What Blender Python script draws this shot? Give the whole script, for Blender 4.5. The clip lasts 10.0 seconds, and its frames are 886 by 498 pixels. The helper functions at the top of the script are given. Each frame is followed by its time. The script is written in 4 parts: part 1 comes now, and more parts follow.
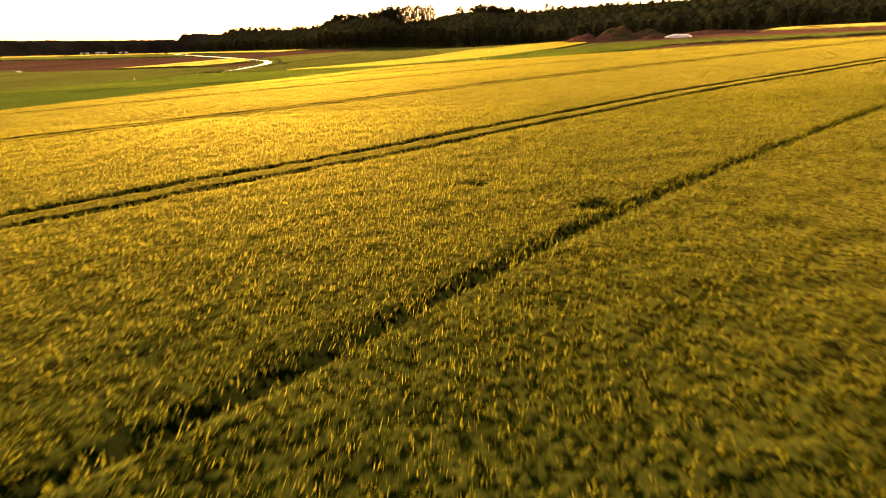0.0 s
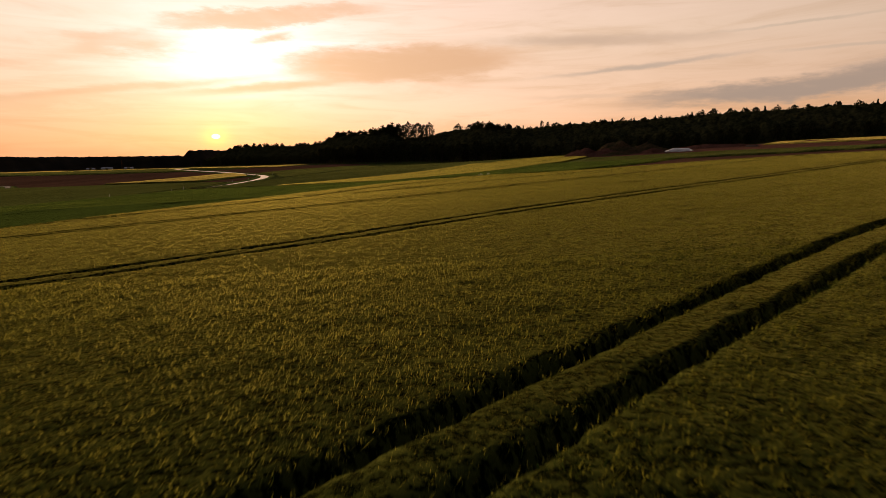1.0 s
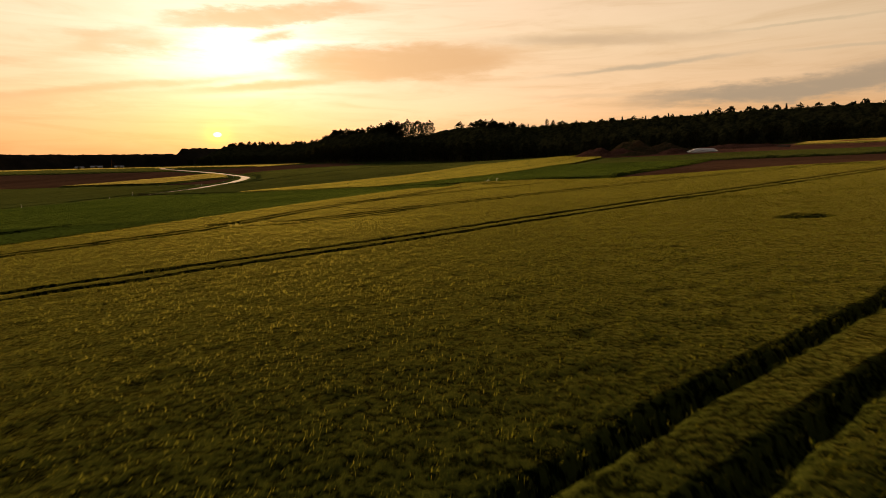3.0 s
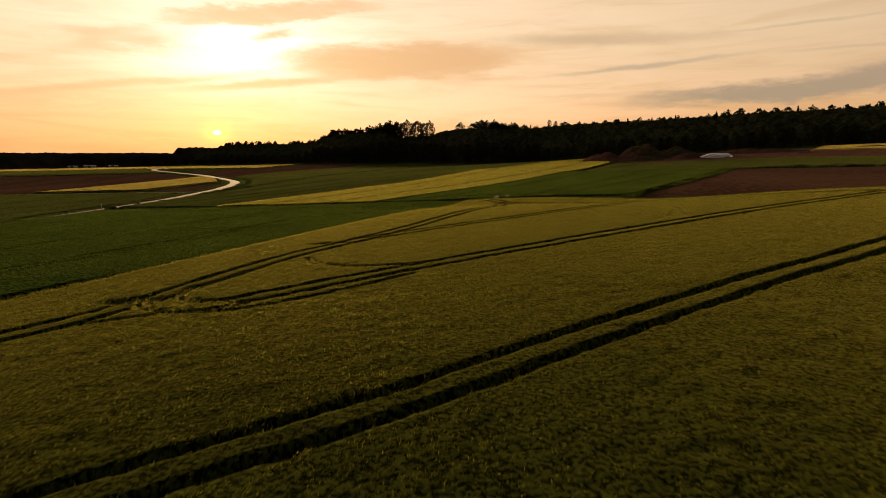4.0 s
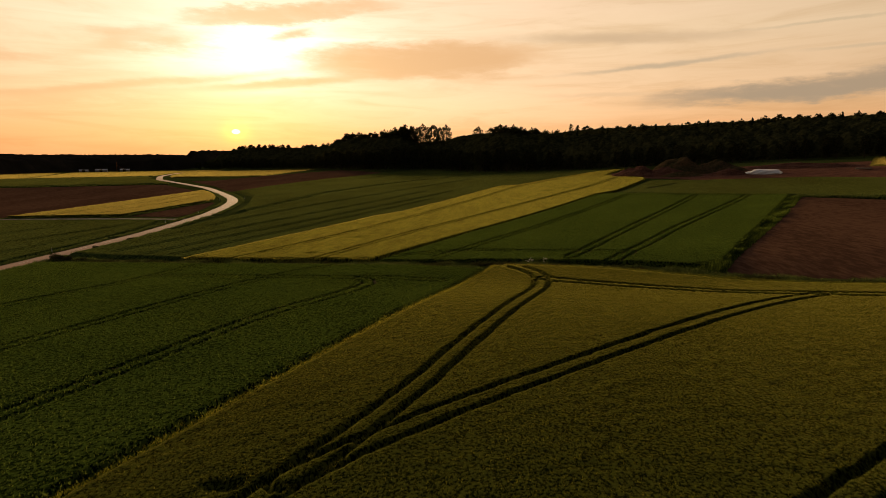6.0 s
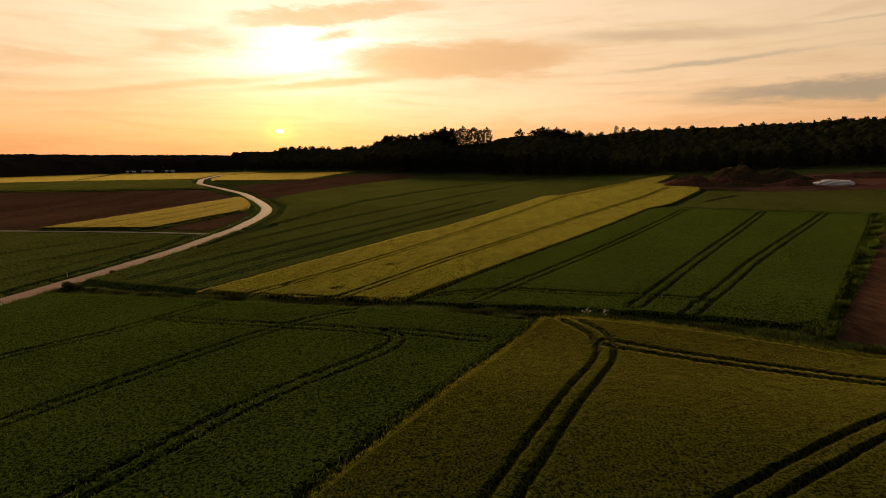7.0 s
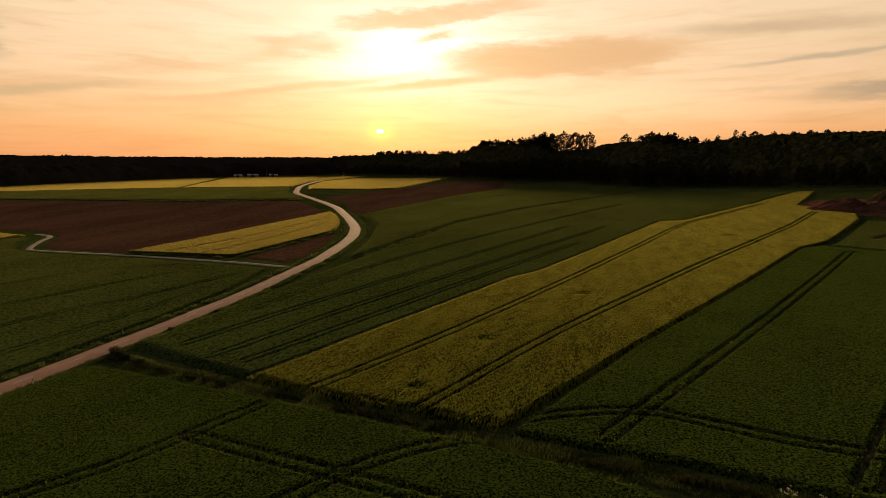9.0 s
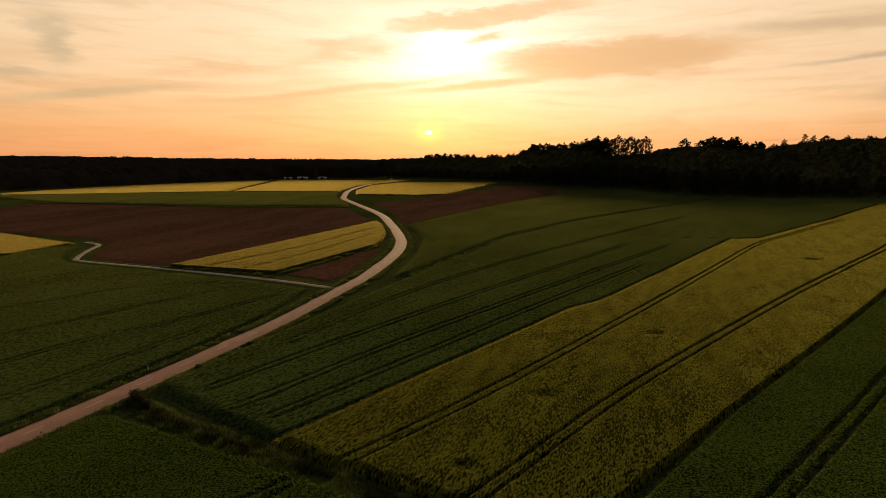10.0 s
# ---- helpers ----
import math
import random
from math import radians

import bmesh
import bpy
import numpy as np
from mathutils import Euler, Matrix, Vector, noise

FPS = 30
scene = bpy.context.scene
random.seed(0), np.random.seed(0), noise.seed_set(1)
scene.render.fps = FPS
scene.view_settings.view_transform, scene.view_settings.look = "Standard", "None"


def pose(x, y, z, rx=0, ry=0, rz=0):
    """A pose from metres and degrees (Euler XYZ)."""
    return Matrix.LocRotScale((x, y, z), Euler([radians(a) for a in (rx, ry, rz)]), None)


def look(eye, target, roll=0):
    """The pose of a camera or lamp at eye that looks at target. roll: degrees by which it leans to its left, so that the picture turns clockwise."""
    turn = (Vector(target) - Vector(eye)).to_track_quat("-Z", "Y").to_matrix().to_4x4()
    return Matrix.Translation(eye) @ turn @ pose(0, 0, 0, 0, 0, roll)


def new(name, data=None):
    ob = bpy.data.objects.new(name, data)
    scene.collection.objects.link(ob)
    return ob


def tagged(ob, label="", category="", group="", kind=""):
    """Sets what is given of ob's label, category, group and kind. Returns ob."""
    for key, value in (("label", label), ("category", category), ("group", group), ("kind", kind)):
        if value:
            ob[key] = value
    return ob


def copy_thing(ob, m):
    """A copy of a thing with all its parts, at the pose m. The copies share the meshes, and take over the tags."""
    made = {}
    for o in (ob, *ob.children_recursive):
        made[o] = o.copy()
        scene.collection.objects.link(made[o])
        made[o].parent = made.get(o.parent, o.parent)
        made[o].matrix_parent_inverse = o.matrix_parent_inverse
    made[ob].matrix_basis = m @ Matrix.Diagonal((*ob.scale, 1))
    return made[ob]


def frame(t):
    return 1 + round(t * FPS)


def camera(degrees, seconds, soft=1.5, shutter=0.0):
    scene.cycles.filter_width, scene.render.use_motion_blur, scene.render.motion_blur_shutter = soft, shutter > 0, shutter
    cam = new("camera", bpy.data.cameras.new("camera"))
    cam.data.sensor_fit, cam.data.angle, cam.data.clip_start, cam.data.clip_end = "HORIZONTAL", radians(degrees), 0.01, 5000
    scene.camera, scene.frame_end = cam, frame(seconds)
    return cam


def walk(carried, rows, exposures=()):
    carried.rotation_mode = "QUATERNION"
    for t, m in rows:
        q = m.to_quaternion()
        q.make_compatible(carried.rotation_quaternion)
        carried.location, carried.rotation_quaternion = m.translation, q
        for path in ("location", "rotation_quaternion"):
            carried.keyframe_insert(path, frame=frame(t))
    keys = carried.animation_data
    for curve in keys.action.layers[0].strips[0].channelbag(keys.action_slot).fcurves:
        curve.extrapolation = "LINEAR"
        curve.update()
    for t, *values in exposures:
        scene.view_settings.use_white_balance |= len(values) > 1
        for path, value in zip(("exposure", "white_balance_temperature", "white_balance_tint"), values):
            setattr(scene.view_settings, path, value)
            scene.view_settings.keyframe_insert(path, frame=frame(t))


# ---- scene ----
cam = camera(73.0, 10.0, soft=0.7, shutter=0.14)
PATH = [
    (0, (3.459, 8.789, 7.338), (3.411, 10.684, 6.699), -0.4),
    (0.5, (2.985, 18.396, 7.435), (2.939, 20.348, 7.002), -0.5),
    (1, (2.347, 27.654, 7.35), (2.304, 29.633, 7.061), -0.6),
    (1.5, (2.453, 36.216, 7.395), (2.409, 38.194, 7.105), -0.6),
    (2, (2.555, 43.978, 7.485), (2.509, 45.957, 7.194), -0.5),
    (2.5, (2.63, 52.064, 7.532), (2.583, 54.043, 7.241), -0.5),
    (4, (1.561, 76.864, 10.838), (1.517, 78.842, 10.543), -0.1),
    (4.5, (1.238, 85.097, 12.37), (1.192, 87.075, 12.076), -0.2),
    (5, (1.042, 91.589, 14.005), (0.994, 93.567, 13.712), -0.2),
    (6.5, (0.345, 112.04, 20.731), (0.191, 114.011, 20.431), 0.1),
    (7, (-0.335, 118.402, 22.6), (-0.562, 120.366, 22.3), 0.1),
    (7.5, (-1.303, 124.501, 24.501), (-1.602, 126.456, 24.2), 0.1),
    (8, (-2.621, 130.546, 26.396), (-2.994, 132.487, 26.095), 0.2),
    (8.5, (-3.966, 136.512, 28.284), (-4.421, 138.436, 27.983), 0.2),
    (9, (-5.644, 142.491, 30.207), (-6.178, 144.395, 29.905), 0.2),
    (9.5, (-7.795, 148.148, 32.18), (-8.401, 150.03, 31.879), 0.3),
    (10, (-10.326, 154.458, 33.808), (-11.008, 156.314, 33.509), 0.4),
]
walk(cam, [(t, look(eye, to, roll)) for t, eye, to, roll in PATH],
     exposures=[(0, 2.6, 7700, 24), (0.3, 2.05, 7200, 44), (0.6, 1.1, 7000, 54), (1.0, -0.05, 5800, 24), (1.5, -0.2, 6000, 6), (2.0, -0.1, 6250, 10), (2.5, 0.0, 6400, 13), (4.0, 0.0, 6400, 13), (10.0, 0.0, 6400, 13)])

# ---- sky and sun ----
SUN_AZ, SUN_EL = 21.6, 2.4          # low red disc: degrees, azimuth to the left of +y
GLOW_AZ, GLOW_EL = 20.0, 6.4        # middle of the bright veil that lights the land
world = bpy.data.worlds.new("evening_sky")
scene.world = world
world.use_nodes = True


class Net:
    """Short hand for node trees."""

    def __init__(self, tree):
        self.tree = tree
        tree.nodes.clear()

    def node(self, kind):
        return self.tree.nodes.new(kind)

    def vector(self, op):
        n = self.node("ShaderNodeVectorMath")
        n.operation = op
        return n

    def link(self, a, b):
        self.tree.links.new(a, b)

    def put(self, socket, value):
        if isinstance(value, bpy.types.NodeSocket):
            self.link(value, socket)
        else:
            socket.default_value = value

    def math(self, op, a, b=0.0, c=0.0, clamp=False):
        n = self.node("ShaderNodeMath")
        n.operation, n.use_clamp = op, clamp
        for s, v in zip(n.inputs, (a, b, c)):
            self.put(s, v)
        return n.outputs[0]

    def mix(self, fac, a, b, blend="MIX"):
        n = self.node("ShaderNodeMix")
        n.data_type, n.blend_type, n.clamp_factor = "RGBA", blend, True
        for s, v in ((n.inputs[0], fac), (n.inputs[6], a), (n.inputs[7], b)):
            if isinstance(v, tuple) and len(v) == 3:
                v = (*v, 1)
            self.put(s, v)
        return n.outputs[2]

    def ramp(self, fac, stops, smooth=False):
        n = self.node("ShaderNodeValToRGB")
        n.color_ramp.interpolation = "EASE" if smooth else "LINEAR"
        while len(n.color_ramp.elements) < len(stops):
            n.color_ramp.elements.new(0.5)
        for e, (p, c) in zip(n.color_ramp.elements, stops):
            e.position = p
            e.color = (*c, 1) if len(c) == 3 else c
        self.put(n.inputs[0], fac)
        return n.outputs[0]

    def noise(self, scale, detail=3, rough=0.55, vector=None, distortion=0.0):
        n = self.node("ShaderNodeTexNoise")
        n.inputs["Scale"].default_value = scale
        n.inputs["Detail"].default_value = detail
        n.inputs["Roughness"].default_value = rough
        n.inputs["Distortion"].default_value = distortion
        if vector is not None:
            self.link(vector, n.inputs["Vector"])
        return n.outputs[0]

    def place(self, scale=(1, 1, 1), turn=0.0):
        pos = self.node("ShaderNodeNewGeometry").outputs["Position"]
        m = self.node("ShaderNodeMapping")
        m.inputs["Scale"].default_value = scale
        m.inputs["Rotation"].default_value = (0, 0, turn)
        self.link(pos, m.inputs["Vector"])
        return m.outputs[0]


def build_sky():
    n = Net(world.node_tree)
    way = n.node("ShaderNodeTexCoord").outputs["Generated"]
    norm = n.vector("NORMALIZE")
    n.link(way, norm.inputs[0])
    way = norm.outputs[0]
    xyz = n.node("ShaderNodeSeparateXYZ")
    n.link(way, xyz.inputs[0])
    x, y, z = xyz.outputs
    deg = 180 / math.pi
    el = n.math("MULTIPLY", n.math("ARCSINE", z), deg)
    az = n.math("MULTIPLY", n.math("ARCTAN2", n.math("MULTIPLY", x, -1.0), y), deg)
    # warm evening gradient by height above the horizon
    base = n.ramp(n.math("DIVIDE", el, 90.0, clamp=True), [
        (0.0, (0.96, 0.40, 0.145)), (0.025, (0.98, 0.47, 0.18)), (0.05, (1.0, 0.58, 0.27)), (0.075, (1.0, 0.65, 0.35)), (0.12, (1.0, 0.71, 0.41)),
        (0.16, (0.99, 0.70, 0.42)), (0.27, (0.40, 0.30, 0.21)), (0.5, (0.19, 0.18, 0.19)), (1.0, (0.13, 0.14, 0.17))])
    # it fades away from the sun, all round
    sun = Vector((-math.sin(radians(SUN_AZ)) * math.cos(radians(SUN_EL)), math.cos(radians(SUN_AZ)) * math.cos(radians(SUN_EL)), math.sin(radians(SUN_EL))))
    dot = n.vector("DOT_PRODUCT")
    n.link(way, dot.inputs[0])
    dot.inputs[1].default_value = sun
    cosine = dot.outputs["Value"]
    half = n.math("MULTIPLY_ADD", cosine, 0.5, 0.5)
    turn = n.node("ShaderNodeMapRange")
    turn.interpolation_type = "SMOOTHSTEP"
    turn.inputs["From Min"].default_value, turn.inputs["From Max"].default_value = 0.22, 0.64
    n.link(half, turn.inputs["Value"])
    fade = n.math("MULTIPLY_ADD", n.math("MULTIPLY", n.math("POWER", half, 1.35), turn.outputs[0]), 0.95, 0.05)
    base = n.mix(1.0, base, n.ramp(fade, [(0, (0, 0, 0)), (1, (1, 1, 1))]), "MULTIPLY")
    # uneven edges for everything that follows
    warp = n.node("ShaderNodeMapping")
    warp.inputs["Scale"].default_value = (7, 7, 30)
    n.link(way, warp.inputs["Vector"])
    w1 = n.math("SUBTRACT", n.noise(1.0, 6, 0.62, warp.outputs[0]), 0.5)
    warp2 = n.node("ShaderNodeMapping")
    warp2.inputs["Scale"].default_value = (22, 22, 90)
    n.link(way, warp2.inputs["Vector"])
    w2 = n.math("SUBTRACT", n.noise(1.0, 4, 0.6, warp2.outputs[0]), 0.5)
    azw = n.math("ADD", az, n.math("MULTIPLY", w1, 8.0))
    elw = n.math("ADD", el, n.math("ADD", n.math("MULTIPLY", w1, 1.9), n.math("MULTIPLY", w2, 1.3)))

    def blob(a, e, wa, we, slope=0.0, power=1.0, u=None, v=None):
        u, v = u or azw, v or elw
        du = n.math("SUBTRACT", u, a)
        dv = n.math("SUBTRACT", n.math("SUBTRACT", v, e), n.math("MULTIPLY", du, slope))
        r = n.math("ADD", n.math("POWER", n.math("ABSOLUTE", n.math("DIVIDE", du, wa)), 2.0), n.math("POWER", n.math("ABSOLUTE", n.math("DIVIDE", dv, we)), 2.0))
        return n.math("EXPONENT", n.math("MULTIPLY", n.math("POWER", r, power), -1.0))

    def add(colour, fac, amount):
        return n.mix(1.0, colour, n.mix(fac, (0, 0, 0), amount), "ADD")

    # the white burst over the sun, the yellow glow round it
    col = add(base, blob(19.0, 9.4, 8.5, 2.7), (0.60, 0.55, 0.62))
    col = add(col, blob(17.0, 12.5, 18, 6.0), (0.14, 0.11, 0.12))
    col = add(col, blob(20.8, 3.6, 5.0, 2.2), (0.18, 0.075, 0.0))
    col = add(col, blob(0.0, 4.6, 16, 2.0), (0.10, 0.10, 0.08))
    # thin streaks of high cloud all over
    streak = n.node("ShaderNodeMapping")
    streak.inputs["Scale"].default_value = (5, 5, 48)
    n.link(way, streak.inputs["Vector"])
    veil = n.ramp(n.noise(1.0, 7, 0.62, streak.outputs[0], 0.8), [(0.34, (0.90, 0.87, 0.82)), (0.52, (1, 1, 1)), (0.70, (1.04, 1.05, 1.07))])
    torn = n.ramp(n.noise(1.0, 6, 0.6, warp.outputs[0], 0.4), [(0.28, (0.78, 0.78, 0.78)), (0.52, (1, 1, 1))])
    col = n.mix(1.0, col, veil, "MULTIPLY")
    # clouds: azimuth, elevation, half width, half height, slope, strength, shade
    warm, grey = (0.76, 0.44, 0.20), (0.41, 0.295, 0.185)
    clouds = [
        (16.5, 12.6, 9.5, 0.95, -0.10, 0.85, warm), (16.4, 10.8, 1.8, 0.42, -0.22, 0.85, warm), (5.0, 8.9, 12.0, 1.7, -0.02, 1.0, warm),
        (16.0, 6.8, 9.5, 0.42, -0.09, 0.95, warm), (-13.5, 10.45, 9.8, 0.48, 0.03, 0.95, (0.64, 0.44, 0.25)), (-17.0, 8.1, 7.6, 0.22, -0.075, 0.95, (0.56, 0.41, 0.25)),
        (-27.5, 5.6, 11.5, 0.85, -0.045, 1.0, grey), (-38.0, 6.6, 9.0, 1.1, -0.06, 0.9, grey), (-12.0, 5.7, 4.5, 0.2, 0.0, 0.8, (0.80, 0.52, 0.28)),
        (30.5, 6.0, 11.0, 0.34, -0.12, 0.9, warm), (34.5, 5.0, 9.0, 0.5, -0.05, 0.6, (0.80, 0.46, 0.20)), (28.5, 9.8, 5.5, 1.0, -0.1, 0.75, warm), (-33.0, 8.5, 5.5, 0.13, 0.0, 0.7, (0.60, 0.44, 0.26)),
        (20.0, 2.95, 7.0, 0.20, 0.0, 0.65, (0.86, 0.50, 0.19)), (49.5, 5.1, 6.5, 0.42, -0.14, 0.75, (0.60, 0.41, 0.21)), (55.5, 6.2, 3.4, 0.55, 0.0, 0.7, (0.52, 0.38, 0.20)),
        (52.4, 9.0, 1.3, 1.8, 0.35, 0.7, (0.52, 0.40, 0.23)), (40.0, 7.6, 6.0, 0.5, -0.12, 0.45, warm), (47.0, 3.7, 10.0, 0.3, -0.05, 0.45, (0.80, 0.45, 0.18)),
        (57.0, 12.0, 4.0, 1.0, 0.0, 0.6, (0.5, 0.39, 0.23)), (-30.0, 10.6, 7.0, 0.12, -0.03, 0.6, (0.55, 0.42, 0.25)),
    ]
    els = n.math("ADD", el, n.math("MULTIPLY", w2, 0.45))
    for a, e, wa, we, slope, strength, shade in clouds:
        thin = we < 0.5
        col = n.mix(n.math("MULTIPLY", blob(a, e, wa, we, slope, 1.5 if a > 25 or thin else 2.2 if shade is grey else 3.4, v=els if thin else None), n.math("MULTIPLY", torn, strength)), col, shade)
    # the sun itself, low and small in the haze
    col = add(col, blob(SUN_AZ, SUN_EL - 0.05, 1.1, 0.85, 0, 1.0, az, el), (0.45, 0.30, 0.0))
    col = add(col, blob(SUN_AZ, SUN_EL, 0.33, 0.20, 0, 3.0, az, el), (3.0, 2.6, 1.4))
    # thin clear-sky light of the whole dome
    sky = n.node("ShaderNodeTexSky")
    sky.sky_type, sky.sun_disc, sky.altitude, sky.dust_density = "NISHITA", False, 300.0, 3.0
    sky.sun_elevation, sky.sun_rotation = radians(GLOW_EL), radians(-GLOW_AZ)
    near, far = n.node("ShaderNodeBackground"), n.node("ShaderNodeBackground")
    n.link(col, near.inputs[0])
    n.link(sky.outputs[0], far.inputs[0])
    near.inputs[1].default_value, far.inputs[1].default_value = 1.0, 0.007
    both = n.node("ShaderNodeAddShader")
    n.link(near.outputs[0], both.inputs[0])
    n.link(far.outputs[0], both.inputs[1])
    n.link(both.outputs[0], n.node("ShaderNodeOutputWorld").inputs[0])


build_sky()
lamp = bpy.data.lights.new("sun", "SUN")
lamp.energy, lamp.angle, lamp.color = 3.7, radians(7.0), (1.0, 0.69, 0.34)
sun_lamp = new("sun", lamp)
sun_lamp.matrix_world = look((0, 0, 300), (300 * math.sin(radians(GLOW_AZ)), -300 * math.cos(radians(GLOW_AZ)), 300 - 300 * math.tan(radians(GLOW_EL))))


# ---- materials ----
def material(name):
    m = bpy.data.materials.new(name)
    m.use_nodes = True
    return m, Net(m.node_tree)


def finish(n, shader):
    n.link(shader, n.node("ShaderNodeOutputMaterial").inputs[0])


def bumped(n, height, strength, distance):
    b = n.node("ShaderNodeBump")
    b.inputs["Strength"].default_value = strength
    b.inputs["Distance"].default_value = distance
    n.link(height, b.inputs["Height"])
    return b.outputs[0]


def surface(name, low, high, patch_scale=0.05, grain_scale=4.0, rough=0.85, bump=0.5, distance=0.05, spec=0.0, stretch=(1, 1, 1), turn=0.0, third=None, patchy=1.0, gain=1.6, fuzz=0.0, fuzz_tint=(1, 0.8, 0.3)):
    """A matt surface with patches, grain and fine relief."""
    m, n = material(name)
    pos = n.place(stretch, turn)
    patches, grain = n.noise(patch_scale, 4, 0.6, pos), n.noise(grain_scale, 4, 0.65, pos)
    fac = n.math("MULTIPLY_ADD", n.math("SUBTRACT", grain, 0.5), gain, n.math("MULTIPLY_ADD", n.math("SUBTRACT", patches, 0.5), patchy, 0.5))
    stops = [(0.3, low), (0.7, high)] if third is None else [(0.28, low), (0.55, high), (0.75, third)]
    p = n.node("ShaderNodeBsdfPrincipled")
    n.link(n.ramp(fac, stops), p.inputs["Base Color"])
    p.inputs["Roughness"].default_value = rough
    p.inputs["Specular IOR Level"].default_value = spec
    p.inputs["Sheen Weight"].default_value = fuzz
    p.inputs["Sheen Roughness"].default_value = 0.22
    p.inputs["Sheen Tint"].default_value = (*fuzz_tint, 1)
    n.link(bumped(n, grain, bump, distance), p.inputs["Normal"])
    finish(n, p.outputs[0])
    return m


def leafy(name, low, high, share=0.45, patch_scale=0.06, shine=0.0, shine_tint=(0.9, 0.62, 0.14)):
    """Blades and leaves: each one its own tone, part of the light shining through, bristles lit from behind."""
    m, n = material(name)
    one = n.node("ShaderNodeNewGeometry").outputs["Random Per Island"]
    patches = n.noise(patch_scale, 4, 0.6, n.place())
    fac = n.math("MULTIPLY_ADD", n.math("SUBTRACT", one, 0.5), 0.85, patches)
    col = n.ramp(fac, [(0.25, low), (0.75, high)])
    d, t = n.node("ShaderNodeBsdfDiffuse"), n.node("ShaderNodeBsdfTranslucent")
    n.link(col, d.inputs[0])
    n.link(col, t.inputs[0])
    mix = n.node("ShaderNodeMixShader")
    mix.inputs[0].default_value = share
    n.link(d.outputs[0], mix.inputs[1])
    n.link(t.outputs[0], mix.inputs[2])
    out = mix.outputs[0]
    if shine:
        f, add = n.node("ShaderNodeBsdfRefraction"), n.node("ShaderNodeMixShader")
        n.link(n.mix(n.math("MULTIPLY_ADD", one, 0.6, 0.2), tuple(0.6 * c for c in shine_tint), shine_tint), f.inputs["Color"])
        f.inputs["Roughness"].default_value, f.inputs["IOR"].default_value = 1.0, 1.45
        add.inputs[0].default_value = shine
        n.link(out, add.inputs[1])
        n.link(f.outputs[0], add.inputs[2])
        out = add.outputs[0]
    finish(n, out)
    return m


M_GROUND = surface("meadow_soil", (0.034, 0.050, 0.012), (0.095, 0.115, 0.030), 0.02, 1.5)
# barley canopies: near-black low tone paints the shade between stems into the grain hollows
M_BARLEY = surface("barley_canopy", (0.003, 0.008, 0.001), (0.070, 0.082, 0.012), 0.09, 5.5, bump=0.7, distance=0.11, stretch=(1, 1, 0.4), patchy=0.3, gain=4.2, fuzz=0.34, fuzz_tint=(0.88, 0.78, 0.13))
# lighter than M_BARLEY: the stronger sun on the strip is put into its colour
M_STRIP = surface("greenish_barley_canopy_lit", (0.004, 0.010, 0.001), (0.130, 0.142, 0.016), 0.22, 3.6, bump=0.9, distance=0.15, stretch=(1.5, 0.4, 0.4), turn=-0.42, patchy=1.15, gain=3.8, fuzz=0.32, fuzz_tint=(0.95, 0.86, 0.15))
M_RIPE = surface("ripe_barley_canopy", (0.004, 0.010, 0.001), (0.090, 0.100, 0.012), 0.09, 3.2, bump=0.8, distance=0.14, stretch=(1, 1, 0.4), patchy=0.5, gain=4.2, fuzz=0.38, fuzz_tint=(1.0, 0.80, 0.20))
M_BARLEY_EAR = leafy("barley_ears", (0.016, 0.036, 0.004), (0.250, 0.240, 0.020), 0.62, shine=0.06, shine_tint=(0.90, 0.72, 0.13))
# lighter copy of the barley ears: the sunlit rim is put into the colour
M_LIT_EAR = leafy("ears_painted_sunlit", (0.05, 0.07, 0.010), (0.24, 0.23, 0.030), 0.58, shine=0.08, shine_tint=(0.90, 0.74, 0.18))
# near-black low tone again stands for shade down among the stems
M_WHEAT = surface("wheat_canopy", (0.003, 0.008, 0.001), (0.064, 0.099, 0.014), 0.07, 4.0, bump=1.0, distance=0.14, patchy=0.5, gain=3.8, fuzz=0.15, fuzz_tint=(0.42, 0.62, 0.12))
M_WHEAT_EAR = leafy("wheat_blades", (0.015, 0.035, 0.006), (0.140, 0.182, 0.026), 0.60)
M_FARGREEN = surface("far_green_crop", (0.010, 0.025, 0.006), (0.076, 0.112, 0.026), 0.03, 2.6, bump=0.8, distance=0.2, stretch=(1, 0.5, 1), turn=-0.35, patchy=0.7, gain=2.0, fuzz=0.09, fuzz_tint=(0.55, 0.55, 0.12))
M_SOIL = surface("tilled_soil", (0.085, 0.045, 0.028), (0.155, 0.082, 0.049), 0.04, 1.3, rough=0.95, bump=0.8, distance=0.12, stretch=(1.0, 0.25, 1), turn=0.55, fuzz=0.0)
M_HEAP = surface("heaped_earth", (0.11, 0.052, 0.036), (0.24, 0.115, 0.076), 0.25, 1.6, rough=0.95, bump=1.0, distance=0.4)
M_HEAP_GRASS = surface("overgrown_earth", (0.050, 0.055, 0.022), (0.16, 0.10, 0.05), 0.25, 1.2, rough=0.95, bump=1.0, distance=0.4)
# worn pale asphalt, with the pink sky reflection painted into its base colour
M_ROAD = surface("worn_asphalt_sky_tint", (0.38, 0.218, 0.160), (0.51, 0.305, 0.225), 0.25, 14.0, rough=0.85, bump=0.3, distance=0.01, spec=0.06)
M_RUT = surface("trodden_soil", (0.06, 0.046, 0.026), (0.15, 0.11, 0.06), 0.4, 5.0, rough=0.95, bump=0.6, distance=0.05)
M_LANE = surface("gravel_lane", (0.46, 0.38, 0.30), (0.64, 0.55, 0.45), 0.3, 6.0, rough=0.9, bump=0.4, distance=0.03)
